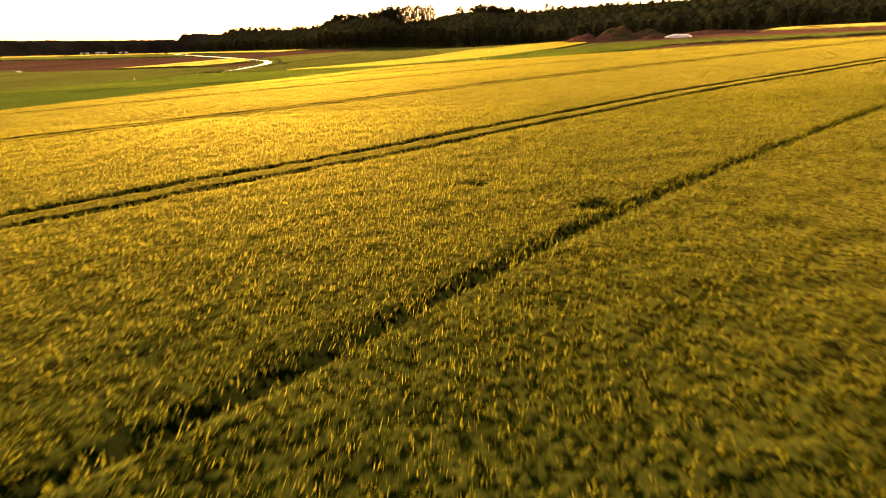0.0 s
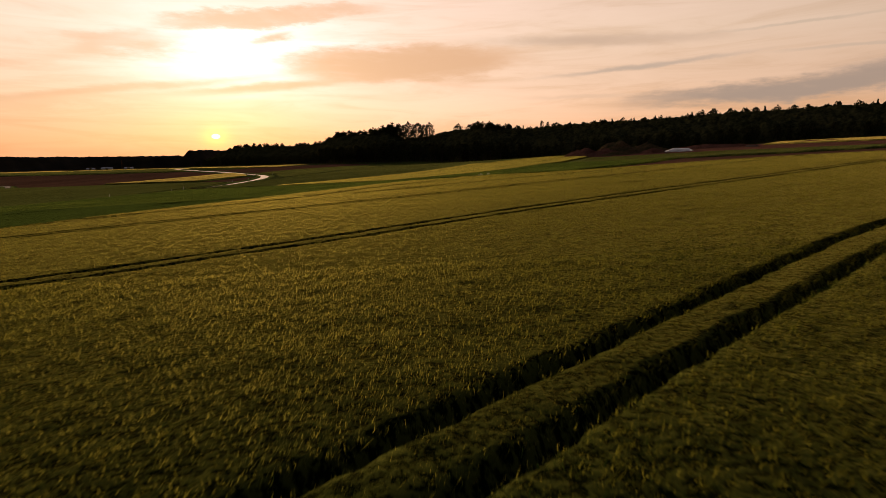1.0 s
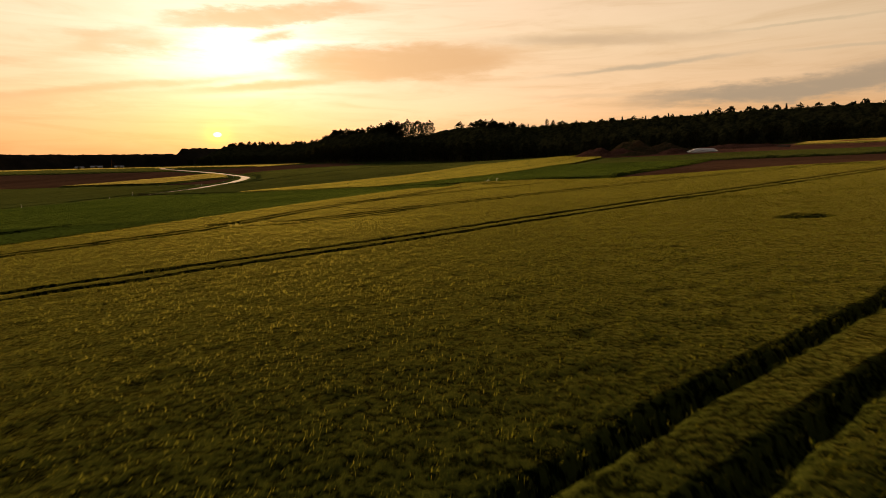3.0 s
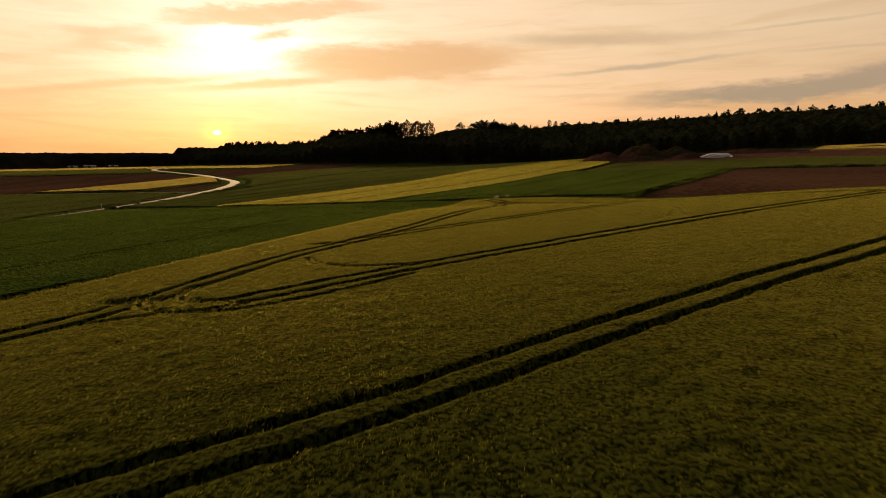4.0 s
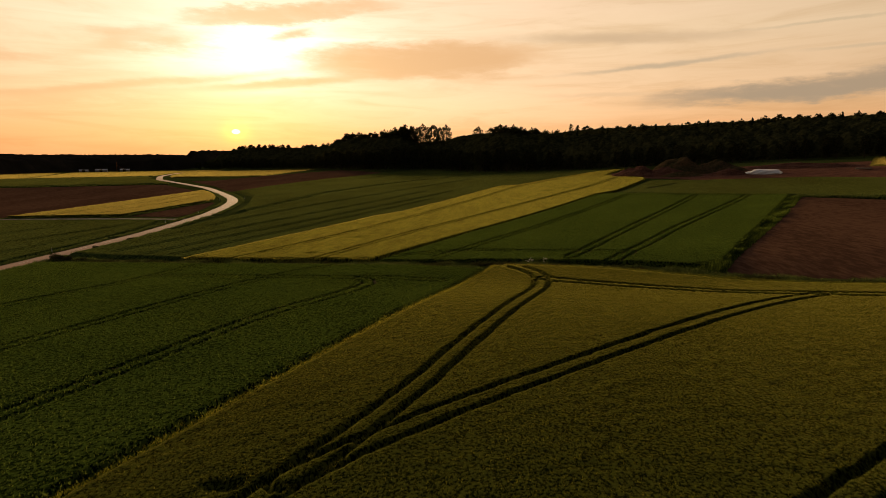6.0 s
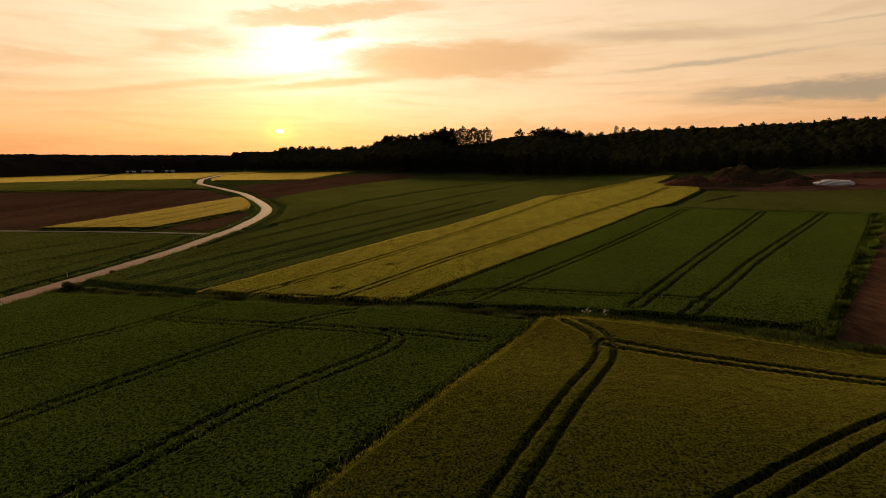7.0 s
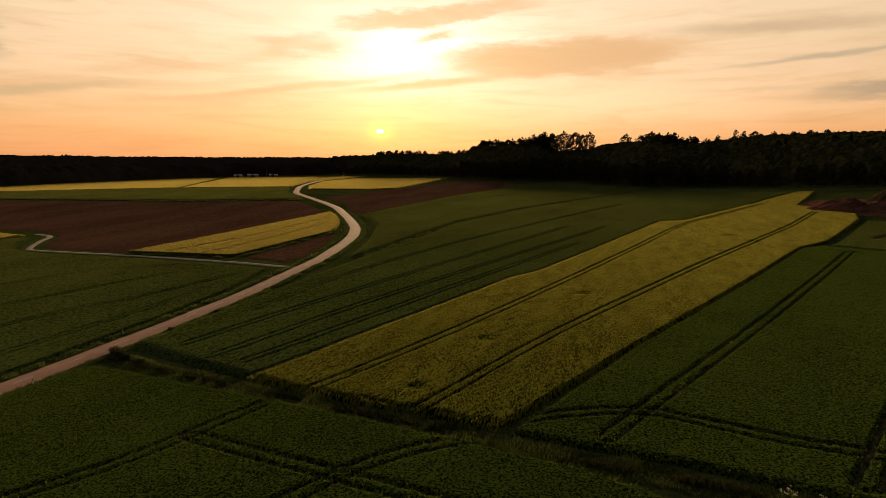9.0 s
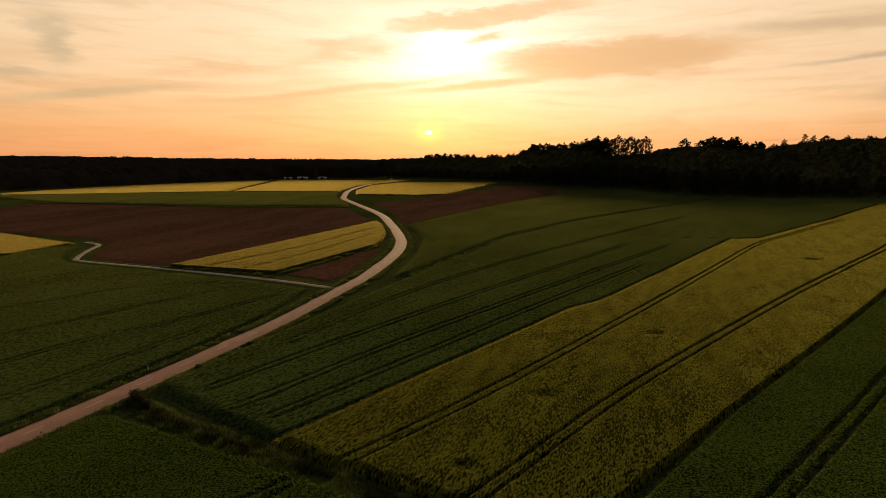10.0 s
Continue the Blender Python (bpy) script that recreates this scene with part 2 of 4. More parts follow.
M_PAINT = surface("road_paint", (0.55, 0.53, 0.50), (0.78, 0.77, 0.74), 0.8, 9.0, rough=0.5, bump=0.1, distance=0.004)
M_GRASS = leafy("verge_grass", (0.040, 0.068, 0.017), (0.160, 0.185, 0.048), 0.45, 0.3)
M_LEAF = leafy("tree_leaves", (0.024, 0.029, 0.012), (0.066, 0.066, 0.025), 0.32, 0.08)
M_NEEDLE = leafy("spruce_needles", (0.012, 0.022, 0.010), (0.030, 0.045, 0.018), 0.15, 0.08)
M_BARK = surface("bark", (0.045, 0.034, 0.025), (0.11, 0.085, 0.062), 0.6, 7.0, rough=0.95, bump=0.8, distance=0.05)
M_WOODS = surface("woodland_canopy", (0.025, 0.030, 0.012), (0.075, 0.075, 0.028), 0.05, 0.35, rough=0.95, bump=1.0, distance=1.0)
# paler and browner than the near leaves: distance haze painted into the leaf colour
M_FARWOODS = leafy("far_canopy_haze_tint", (0.06, 0.054, 0.040), (0.14, 0.115, 0.085), 0.6, 0.03)
M_TARP = surface("white_sheeting", (0.80, 0.80, 0.80), (0.90, 0.90, 0.89), 0.4, 2.0, rough=0.25, bump=0.15, distance=0.03, spec=1.0)
M_BOARD = surface("weathered_boards", (0.22, 0.20, 0.18), (0.38, 0.35, 0.31), 0.6, 5.0, rough=0.9, bump=0.3, distance=0.01)
M_POST = surface("white_plastic", (0.72, 0.72, 0.70), (0.82, 0.82, 0.80), 2.0, 20.0, rough=0.4, bump=0.05, distance=0.002)
M_BLACK = surface("black_plastic", (0.015, 0.015, 0.016), (0.03, 0.03, 0.03), 2.0, 20.0, rough=0.45, bump=0.05, distance=0.002)
M_REFLECTOR = surface("reflector", (0.65, 0.66, 0.68), (0.8, 0.8, 0.82), 3.0, 40.0, rough=0.12, bump=0.05, distance=0.002, spec=0.9)
M_FLOWER = leafy("white_blossom", (0.40, 0.40, 0.33), (0.70, 0.69, 0.58), 0.4, 0.5)
M_WALL = surface("rendered_wall", (0.50, 0.47, 0.42), (0.68, 0.65, 0.60), 0.3, 3.0, rough=0.9, bump=0.2, distance=0.02)
M_ROOF = surface("metal_roof", (0.42, 0.42, 0.43), (0.60, 0.60, 0.60), 0.3, 3.0, rough=0.4, bump=0.2, distance=0.02, spec=0.6)
M_STEEL = surface("painted_steel", (0.30, 0.12, 0.05), (0.45, 0.20, 0.07), 0.5, 6.0, rough=0.6, bump=0.1, distance=0.01)
M_PANE = surface("dark_glass", (0.02, 0.022, 0.025), (0.03, 0.03, 0.035), 0.5, 5.0, rough=0.08, bump=0.02, distance=0.002, spec=0.8)


# ---- land form ----
HILLS = np.array([
    [-0.79, -0.57, -0.63, -1.37, -1.26, -0.36, 0.45], [-1.4, -1.21, -0.25, 0.85, 1.17, -0.04, -0.48], [-1.61, -0.64, -1.38, -1.53, 1.48, 0.94, -0.48],
    [-1.65, 0.76, 0.08, -2.62, -1.08, -0.1, 0.71], [-1.9, -0.9, -1.01, -0.37, -0.39, -1.03, 2.32], [-0.68, 0.08, -1.39, 0.49, 1.2, -0.78, 2.59],
    [0.31, 0.5, -1.28, -0.38, 0.33, -0.6, 1.76], [0.37, -0.01, -1.43, -1.49, -0.98, -0.51, 0.86], [-0.71, 0.31, 0.1, -0.69, -0.85, -0.41, 0.16]])
WOOD_FOOT = [(-444, 1050), (-425, 1035), (-317, 978), (-183, 846), (-128, 775), (-44, 752), (0, 680), (58, 648), (105, 622), (185, 560), (290, 500), (420, 425), (620, 330), (900, 200)]
WOOD = WOOD_FOOT + [(1500, 700), (900, 1500), (0, 1500), (-560, 1350), (-500, 1150)]


def smoothstep(a, b, v):
    u = np.clip((v - a) / (b - a), 0, 1)
    return u * u * (3 - 2 * u)


def segments_distance(x, y, line):
    """Distance to a polyline, and the nearest point on it."""
    best, nx, ny = np.full(x.shape, 1e9), np.zeros(x.shape), np.zeros(x.shape)
    for (ax, ay), (bx, by) in zip(line, line[1:]):
        dx, dy = bx - ax, by - ay
        u = np.clip(((x - ax) * dx + (y - ay) * dy) / (dx * dx + dy * dy + 1e-9), 0, 1)
        px, py = ax + u * dx, ay + u * dy
        d = np.hypot(x - px, y - py)
        near = d < best
        best, nx, ny = np.where(near, d, best), np.where(near, px, nx), np.where(near, py, ny)
    return best, nx, ny


def inside(x, y, poly):
    r = np.zeros(x.shape, bool)
    for (ax, ay), (bx, by) in zip(poly, poly[1:] + poly[:1]):
        cross = (ay > y) != (by > y)
        r ^= cross & (x < (bx - ax) * (y - ay) / (by - ay + 1e-12) + ax)
    return r


def lattice(ix, iy, seed):
    h = np.sin(ix * 127.1 + iy * 311.7 + seed * 74.7) * 43758.5453
    return h - np.floor(h)


def rough(x, y, size, seed=0):
    """Smooth random heights from 0 to 1."""
    u, v = x / size, y / size
    iu, iv = np.floor(u), np.floor(v)
    fu, fv = u - iu, v - iv
    fu, fv = fu * fu * (3 - 2 * fu), fv * fv * (3 - 2 * fv)
    a, b = lattice(iu, iv, seed), lattice(iu + 1, iv, seed)
    c, d = lattice(iu, iv + 1, seed), lattice(iu + 1, iv + 1, seed)
    return (a * (1 - fu) + b * fu) * (1 - fv) + (c * (1 - fu) + d * fu) * fv


def domes(x, y, size, seed=0):
    """Rounded heads side by side, from 0 to 1."""
    u, v = x / size, y / size
    iu, iv = np.floor(u), np.floor(v)
    best = np.full(u.shape, 9.0)
    for du in (-1, 0, 1):
        for dv in (-1, 0, 1):
            cu, cv = iu + du, iv + dv
            px, py = cu + 0.15 + 0.7 * lattice(cu, cv, seed), cv + 0.15 + 0.7 * lattice(cu, cv, seed + 9)
            best = np.minimum(best, np.hypot(u - px, v - py) + 0.35 * lattice(cu, cv, seed + 17))
    return np.clip(1 - (best / 0.95) ** 2, 0, 1)


def land(x, y):
    """Height of the ground."""
    x, y = np.asarray(x, float), np.asarray(y, float)
    z = 4.4 + 2.67 * 6 * np.tanh(x / 600) + 1.05 * 7 * np.tanh(y / 700)
    for j in range(9):
        gy = np.exp(-((y - 90 * j) ** 2) / 20000)
        for i in range(7):
            z = z + HILLS[j, i] * gy * np.exp(-((x - 90 * i + 270) ** 2) / 20000)
    # shallow swale on the near side of the ditch
    z = z - 0.95 * np.exp(-((x - 33) / 22) ** 2 - ((y - 174) / 11) ** 2) - 0.5 * np.exp(-((x - 2) / 14) ** 2 - ((y - 181) / 10) ** 2)
    far = np.asarray(y > 250)
    if far.any():
        d, _, _ = segments_distance(x, y, WOOD_FOOT)
        height = (19 + smoothstep(-190, -150, x) - 2 * smoothstep(60, 130, x)) * (0.35 + 0.65 * smoothstep(-520, -400, x))
        height = height * smoothstep(0, 70, d) + 10 * smoothstep(80, 250, d) * smoothstep(10, 80, x)
        z = z + np.where(inside(x, y, WOOD), height, 0)
    r = np.hypot(x, y - 100)
    k = np.exp(-((r - 2200) / 550) ** 2)
    z = z * (1 - k) + 19 * k
    return z * (1 - smoothstep(2600, 4200, r))


def land1(x, y):
    return float(land(np.array([float(x)]), np.array([float(y)]))[0])


# ---- mesh helpers ----
def mesh_object(name, verts, faces, mat, parent=None, smooth=False):
    """One mesh object from arrays: vertices (n, 3) and triangles or quads (m, 3 or 4)."""
    me = bpy.data.meshes.new(name)
    verts, faces = np.asarray(verts, np.float32), np.asarray(faces, np.int32)
    k = faces.shape[1]
    me.vertices.add(len(verts))
    me.vertices.foreach_set("co", verts.ravel())
    me.loops.add(faces.size)
    me.loops.foreach_set("vertex_index", faces.ravel())
    me.polygons.add(len(faces))
    me.polygons.foreach_set("loop_start", np.arange(0, faces.size, k, dtype=np.int32))
    me.polygons.foreach_set("use_smooth", np.full(len(faces), smooth))
    me.update(calc_edges=True)
    me.materials.append(mat)
    ob = new(name, me)
    if parent:
        ob.parent = parent
    return ob


def part(name, bm, mat, parent, label=""):
    me = bpy.data.meshes.new(name)
    bm.to_mesh(me)
    bm.free()
    me.materials.append(mat)
    ob = new(name, me)
    if parent:
        ob.parent = parent
    return tagged(ob, label)


def curve_points(points, step):
    """A smooth line through the points."""
    p = [Vector((*q[:2], 0)) for q in points]
    p = [2 * p[0] - p[1]] + p + [2 * p[-1] - p[-2]]
    out = []
    for a, b, c, d in zip(p, p[1:], p[2:], p[3:]):
        k = max(2, int((c - b).length / step))
        for i in range(k):
            u = i / k
            out.append(0.5 * ((2 * b) + (c - a) * u + (2 * a - 5 * b + 4 * c - d) * u * u + (3 * b - a - 3 * c + d) * u ** 3))
    out.append(p[-2])
    return [(q.x, q.y) for q in out]


# ---- the ground, one sheet to the horizon ----
def spaced(near, far, step):
    a = list(np.arange(near[0], near[1] + 0.1, step))
    grow, v = step, near[1]
    while v < far:
        grow *= 1.12
        v += grow
        a.append(v)
    grow, v = step, near[0]
    while v > -far:
        grow *= 1.12
        v -= grow
        a.insert(0, v)
    return np.array(a)


def build_ground():
    gx, gy = spaced((-320, 320), 4600, 6.5), spaced((-60, 760), 4600, 6.5)
    X, Y = np.meshgrid(gx, gy)
    Z = land(X, Y)
    idx = np.arange(X.size).reshape(X.shape)
    faces = np.stack([idx[:-1, :-1], idx[:-1, 1:], idx[1:, 1:], idx[1:, :-1]], -1).reshape(-1, 4)
    tagged(mesh_object("ground", np.stack([X, Y, Z], -1).reshape(-1, 3), faces, M_GROUND, None, True), "dark rough grassland rolling to a wooded horizon", "ground", kind="structure")


build_ground()


# ---- fields ----
def rut_depth(x, y, pairs, singles, gauge=0.88, width=0.27):
    """1 in a wheel rut, 0 in the standing crop."""
    cut = np.zeros(x.shape)
    wob = (rough(x, y, 1.3, 5) - 0.5) * 0.12 + (rough(x, y, 0.45, 6) - 0.5) * 0.12
    for line in pairs:
        d, _, _ = segments_distance(x, y, line)
        cut = np.maximum(cut, np.exp(-np.abs((d - gauge + wob) / width) ** 4))
    for item in singles:
        depth, line = item if isinstance(item, tuple) else (1.0, item)
        d, _, _ = segments_distance(x, y, line)
        cut = np.maximum(cut, depth * np.exp(-np.abs((d + wob) / width) ** 4))
    return cut


def brushed(x, y, pairs):
    """How far the crop between the two wheels of a pair stands lower."""
    low = np.zeros(x.shape)
    for line in pairs:
        d, _, _ = segments_distance(x, y, line)
        low = np.maximum(low, np.exp(-(d / 1.25) ** 6))
    return 0.05 * low


def field(name, label, category, poly, cell, height, mat, pairs=(), singles=(), turn=0.0, waves=0.12, kind="stuff", width=0.27, patches=(), press=0.95, along_cell=0.0):
    """The standing crop of one field as a closed blanket with sloping edges and ruts pressed into it."""
    c, s = math.cos(turn), math.sin(turn)
    px, py = np.array([p[0] for p in poly]), np.array([p[1] for p in poly])
    pu, pv = px * c + py * s, -px * s + py * c
    lane = along_cell or cell
    us, vs = np.arange(pu.min() - lane, pu.max() + 2 * lane, lane), np.arange(pv.min() - cell, pv.max() + 2 * cell, cell)
    U, V = np.meshgrid(us, vs)
    X, Y = U * c - V * s, U * s + V * c
    jit = cell * 0.25
    X, Y = X + (lattice(U * 3.1, V * 1.7, 1) - 0.5) * jit, Y + (lattice(U * 2.3, V * 4.1, 2) - 0.5) * jit
    ins = inside(X, Y, poly)
    keep = ins[:-1, :-1] | ins[1:, :-1] | ins[:-1, 1:] | ins[1:, 1:]
    used = np.zeros(X.shape, bool)
    used[:-1, :-1] |= keep
    used[1:, :-1] |= keep
    used[:-1, 1:] |= keep
    used[1:, 1:] |= keep
    x, y, i = X[used], Y[used], ins[used]
    d, nx, ny = segments_distance(x, y, poly + poly[:1])
    x, y = np.where(i, x, nx), np.where(i, y, ny)
    rise = np.where(i, smoothstep(0, max(0.5, cell * 0.9), d), 0)
    bumps = (rough(x, y, 0.5, 3) - 0.5) * waves * 0.8 + (rough(x, y, 2.6, 4) - 0.5) * waves * 0.28 + (rough(x, y, 9, 8) - 0.5) * waves * 0.25
    bumps = bumps + (lattice(np.floor(x / cell) * 1.7, np.floor(y / cell) * 2.3, 12) - 0.5) * waves * 0.35
    top = height + bumps * min(1, height / 0.5)
    if pairs or singles:
        cut = rut_depth(x, y, pairs, singles, width=width)
        top = (top - brushed(x, y, pairs) * (press > 0.6)) * (1 - press * cut)
    for ax, ay, ar in patches:
        top = top * (1 - 0.35 * np.exp(-(((x - ax) / ar) ** 2 + ((y - ay) / (0.5 * ar)) ** 2) ** 2))
    z = land(x, y) + 0.05 + top * rise - 0.15 * (1 - rise)
    index = np.full(X.shape, -1)
    index[used] = np.arange(used.sum())
    quads = np.stack([index[:-1, :-1], index[:-1, 1:], index[1:, 1:], index[1:, :-1]], -1)[keep]
    ob = mesh_object(name, np.stack([x, y, z], -1), quads, mat, None, True)
    if (pairs or singles) and press > 0.6:
        ob.data.materials.append(M_RUT)
        ob.data.polygons.foreach_set("material_index", (cut[quads].mean(1) > 0.62).astype(np.int32))
    return tagged(ob, label, category, kind=kind)


def blades(name, owner, x, y, z, mat, length, wide, per=3, lean=(0.10, -0.10), spread=0.10, seed=1, label=""):
    """Ears or grass blades as slim pointed blades, several a tuft, joined."""
    g = np.random.default_rng(seed)
    x, y, z = (np.repeat(v, per) for v in (x, y, z))
    length, wide = (np.repeat(np.broadcast_to(v, (len(x) // per,)), per) for v in (length, wide))
    k = len(x)
    x, y = x + g.normal(0, spread, k), y + g.normal(0, spread, k)
    turn = g.uniform(0, math.pi, k)
    size = length * g.uniform(0.6, 1.25, k)
    tx, ty = lean[0] + g.normal(0, 0.16, k), lean[1] + g.normal(0, 0.16, k)
    base = np.stack([x, y, z - size * 0.45], -1)
    tip = np.stack([x + tx * size * 1.6, y + ty * size * 1.6, z + size * 0.55 * g.uniform(0.5, 1.1, k)], -1)
    foot = base * 0.8 + tip * 0.2
    side = np.stack([np.cos(turn), np.sin(turn), np.zeros(k)], -1) * wide[:, None] * g.uniform(0.7, 1.2, k)[:, None]
    verts = np.stack([foot - side, foot + side, tip], 1).reshape(-1, 3)
    faces = np.arange(3 * k, dtype=np.int32).reshape(-1, 3)
    ob = mesh_object(name, verts, faces, mat, owner)
    return tagged(ob, label, kind="stuff")


# the barley field that the camera flies over
BARLEY_EDGE = [(-90, -60), (-68, 0), (-50, 50), (-33.5, 95), (-26.5, 110), (-21.7, 122.5), (-17.0, 135.5), (-11.5, 151.0), (-6.3, 165), (0.0, 182), (3.8, 191.4)]
BARLEY = [(-9, 3), (-52, 44)] + BARLEY_EDGE[2:] + [(8.9, 190.4), (15.6, 187.2), (21.6, 183.8), (28.9, 179.2), (32.4, 176.7), (39.3, 173), (46, 169), (80, 147.5), (126, 122), (126, 110), (15, 3)]
BARLEY_BACK = [(-51.2, 45.2), (-9, 4.6), (14.4, 4.6), (124.6, 110.6), (124.6, 121.5), (160, 103), (160, -60), (-90, -60), (-68, 0)]
T1 = curve_points([(-55, 58), (-38.5, 82), (-28.6, 92.5), (-21.5, 100), (-16.6, 107.5), (-13.8, 117.5), (-11.4, 125), (-7.4, 132.5), (-3.1, 142.5), (0, 151.5), (5, 165.5), (8.6, 175), (9.6, 180.2), (9.0, 185), (6.2, 190.6)], 2)
T2 = curve_points([(-8.0, 131.4), (-5.2, 134.6), (0.8, 140.2), (11.4, 149), (21.8, 157.2), (30.4, 163.2), (36, 166)], 2)
T3 = curve_points([(-9.8, 108.6), (-4.6, 113.2), (4, 119.8), (14.8, 127.6), (29.8, 138), (44, 146.5), (70, 160)], 3)
T4 = curve_points([(-60, 44), (-27, 73), (-10, 86.5), (-5.3, 90.0), (0, 93.7), (7.3, 99.6), (18.6, 108.1), (28.4, 114.8), (70, 145)], 4)
T5 = curve_points([(-60, 12), (-16, 49.6), (-3.2, 60.2), (3.2, 66.2), (13, 74.2), (24, 82.3), (60, 108), (120, 150)], 4)
T6 = curve_points([(-50, -14), (-9.3, 24.9), (0, 33.4), (7, 40.2), (19.8, 52), (32, 61.4), (70, 90), (120, 128)], 4)
HEAD_N = curve_points([(9.8, 181.2), (15.0, 177.3), (20.4, 174.3), (25.2, 171.8), (29.6, 169.3), (36, 166.2), (60, 152), (100, 129)], 3)
T7 = curve_points([(-10, 4.5), (1, 16.0), (4.2, 19.8), (10, 26), (25.1, 40.2), (60, 72), (110, 112)], 3)
LOOP_OUT = curve_points([(-16.6, 110.5), (-15.6, 108.2), (-13.7, 106.6), (-12.0, 106.2), (-9.6, 107.3)], 0.6)
LOOP_IN = curve_points([(-14.6, 113.0), (-14.4, 110.6), (-13.2, 108.8), (-11.4, 108.4), (-9.9, 109.8), (-7.1, 112.2)], 0.6)
LOOP_TAIL = curve_points([(-30, 90), (-24, 96.4), (-18.9, 102.0), (-16.4, 104.6), (-13.2, 106.2)], 1)
LINK = curve_points([(-10.0, 122.6), (-9.2, 120.6), (-8.1, 119.1), (-6.9, 118.1), (-5.4, 117.4), (-3.8, 117.2), (-1.6, 117.0)], 0.6)
BARLEY_PAIRS = [T1, T2, T3, T4, T5, T6, HEAD_N]
LOOP_SIDE = curve_points([(-11.6, 105.9), (-9.0, 106.4), (-6.4, 108.4), (-4.7, 109.9), (-3.1, 111.4), (-1.2, 113.6)], 0.8)
BARLEY_SINGLES = [(0.38, T7), LOOP_SIDE, LOOP_OUT, LOOP_IN, (0.7, LOOP_TAIL), (0.8, LINK)]
HOLES = [(-16.8, 109.6, 1.6), (21.4, 93.0, 1.3), (-10.9, 131, 1.0), (4, 27, 0.4), (7, 24, 0.5)]
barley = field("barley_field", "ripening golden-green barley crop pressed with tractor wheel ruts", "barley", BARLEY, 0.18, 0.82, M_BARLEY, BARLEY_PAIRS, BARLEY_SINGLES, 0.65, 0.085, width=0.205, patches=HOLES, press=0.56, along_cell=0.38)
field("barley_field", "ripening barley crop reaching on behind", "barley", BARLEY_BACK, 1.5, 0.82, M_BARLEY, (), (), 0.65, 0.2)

# green wheat beside it, as far as the road
WHEAT_W = [(-0.6, 182.2), (2.6, 190), (-8, 194.8), (-17, 197.3), (-28, 200.3), (-51, 205.4), (-70, 209), (-79, 210.5), (-80, 196), (-82, 180), (-86, 150), (-91.6, 118), (-24.2, 118), (-22.4, 122.5), (-17.7, 135.5), (-12.2, 151), (-7.0, 165)]
G_A = curve_points([(-72, 140), (-62, 164), (-56.3, 177.3), (-50.6, 187), (-44.8, 202.5)], 2)
G_B = curve_points([(-60, 110), (-47, 145), (-38.4, 166.5), (-33.5, 178.5), (-28.5, 188.6), (-23.8, 194.4), (-18.6, 198)], 2)
G_C = curve_points([(-40, 115), (-29, 143), (-22.5, 162), (-19.3, 168.7), (-15.1, 175.6), (-12.9, 181.6), (-14.6, 185.2), (-19, 186.6), (-28, 188.6), (-36, 190.4), (-47.5, 193.0)], 2)
G_H = curve_points([(-14.5, 186.2), (-9, 184.8), (-3.4, 183.1)], 2)
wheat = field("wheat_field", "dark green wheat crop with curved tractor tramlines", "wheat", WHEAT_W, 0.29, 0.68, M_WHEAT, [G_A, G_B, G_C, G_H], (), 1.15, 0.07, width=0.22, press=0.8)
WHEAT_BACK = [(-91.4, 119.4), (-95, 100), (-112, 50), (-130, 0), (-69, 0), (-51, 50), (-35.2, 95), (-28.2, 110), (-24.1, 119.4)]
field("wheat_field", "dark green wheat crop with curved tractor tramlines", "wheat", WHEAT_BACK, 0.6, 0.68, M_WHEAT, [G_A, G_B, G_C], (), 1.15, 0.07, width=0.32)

# the long golden strip beyond the ditch
STRIP = [(-52, 210), (-43.2, 237.5), (-28, 283), (-22.5, 291.5), (-2, 349), (13, 390), (23, 393), (57, 450), (80, 498), (101, 543), (108, 536), (88, 478), (74, 440), (84, 402), (80, 387), (56, 339), (45.5, 328), (-1, 234), (-16, 201.2), (-27, 204.0), (-41, 206.8)]
S_1 = curve_points([(-41.4, 207.8), (-31.3, 234.1), (-14.8, 282), (5, 338), (20.6, 380), (34, 402), (60, 446)], 3)
S_2 = curve_points([(-25.6, 205), (-11.6, 242.5), (14.7, 299), (38, 343), (54, 372), (72, 410)], 3)
S_H = curve_points([(-38.6, 215.2), (-36.5, 213.4), (-32, 212.0), (-27, 210.8), (-22.6, 210.0)], 1)
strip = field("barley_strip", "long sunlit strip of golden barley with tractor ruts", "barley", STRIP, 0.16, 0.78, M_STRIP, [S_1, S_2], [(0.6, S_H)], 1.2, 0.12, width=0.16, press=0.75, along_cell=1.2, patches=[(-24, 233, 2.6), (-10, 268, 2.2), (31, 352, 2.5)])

# green wheat with straight tramlines
WHEAT_E = [(-14.8, 200.7), (-0.4, 234.7), (46.3, 329.0), (52, 331.5), (96.5, 291.5), (35.2, 187.2), (31, 185.6), (23, 189.4), (15, 193), (2, 197.2)]
W_1 = curve_points([(-5, 201), (-0.9, 209.4), (20.8, 252), (55.2, 321)], 3)
W_2 = curve_points([(15.5, 195.5), (19.8, 203.6), (37, 237.4), (70.0, 299), (74, 306.5)], 3)
W_3 = curve_points([(20.6, 190.5), (30.8, 207.5), (40.5, 224.5), (58.6, 253.4), (79, 285), (87.5, 298.5)], 3)
W_H = curve_points([(-14.5, 203.5), (-8, 206.8), (-1, 208.4), (5, 206.2), (12, 203.3), (18.5, 201.4), (25, 198)], 2)
W_N = curve_points([(50, 326), (66, 313), (92, 292)], 3)
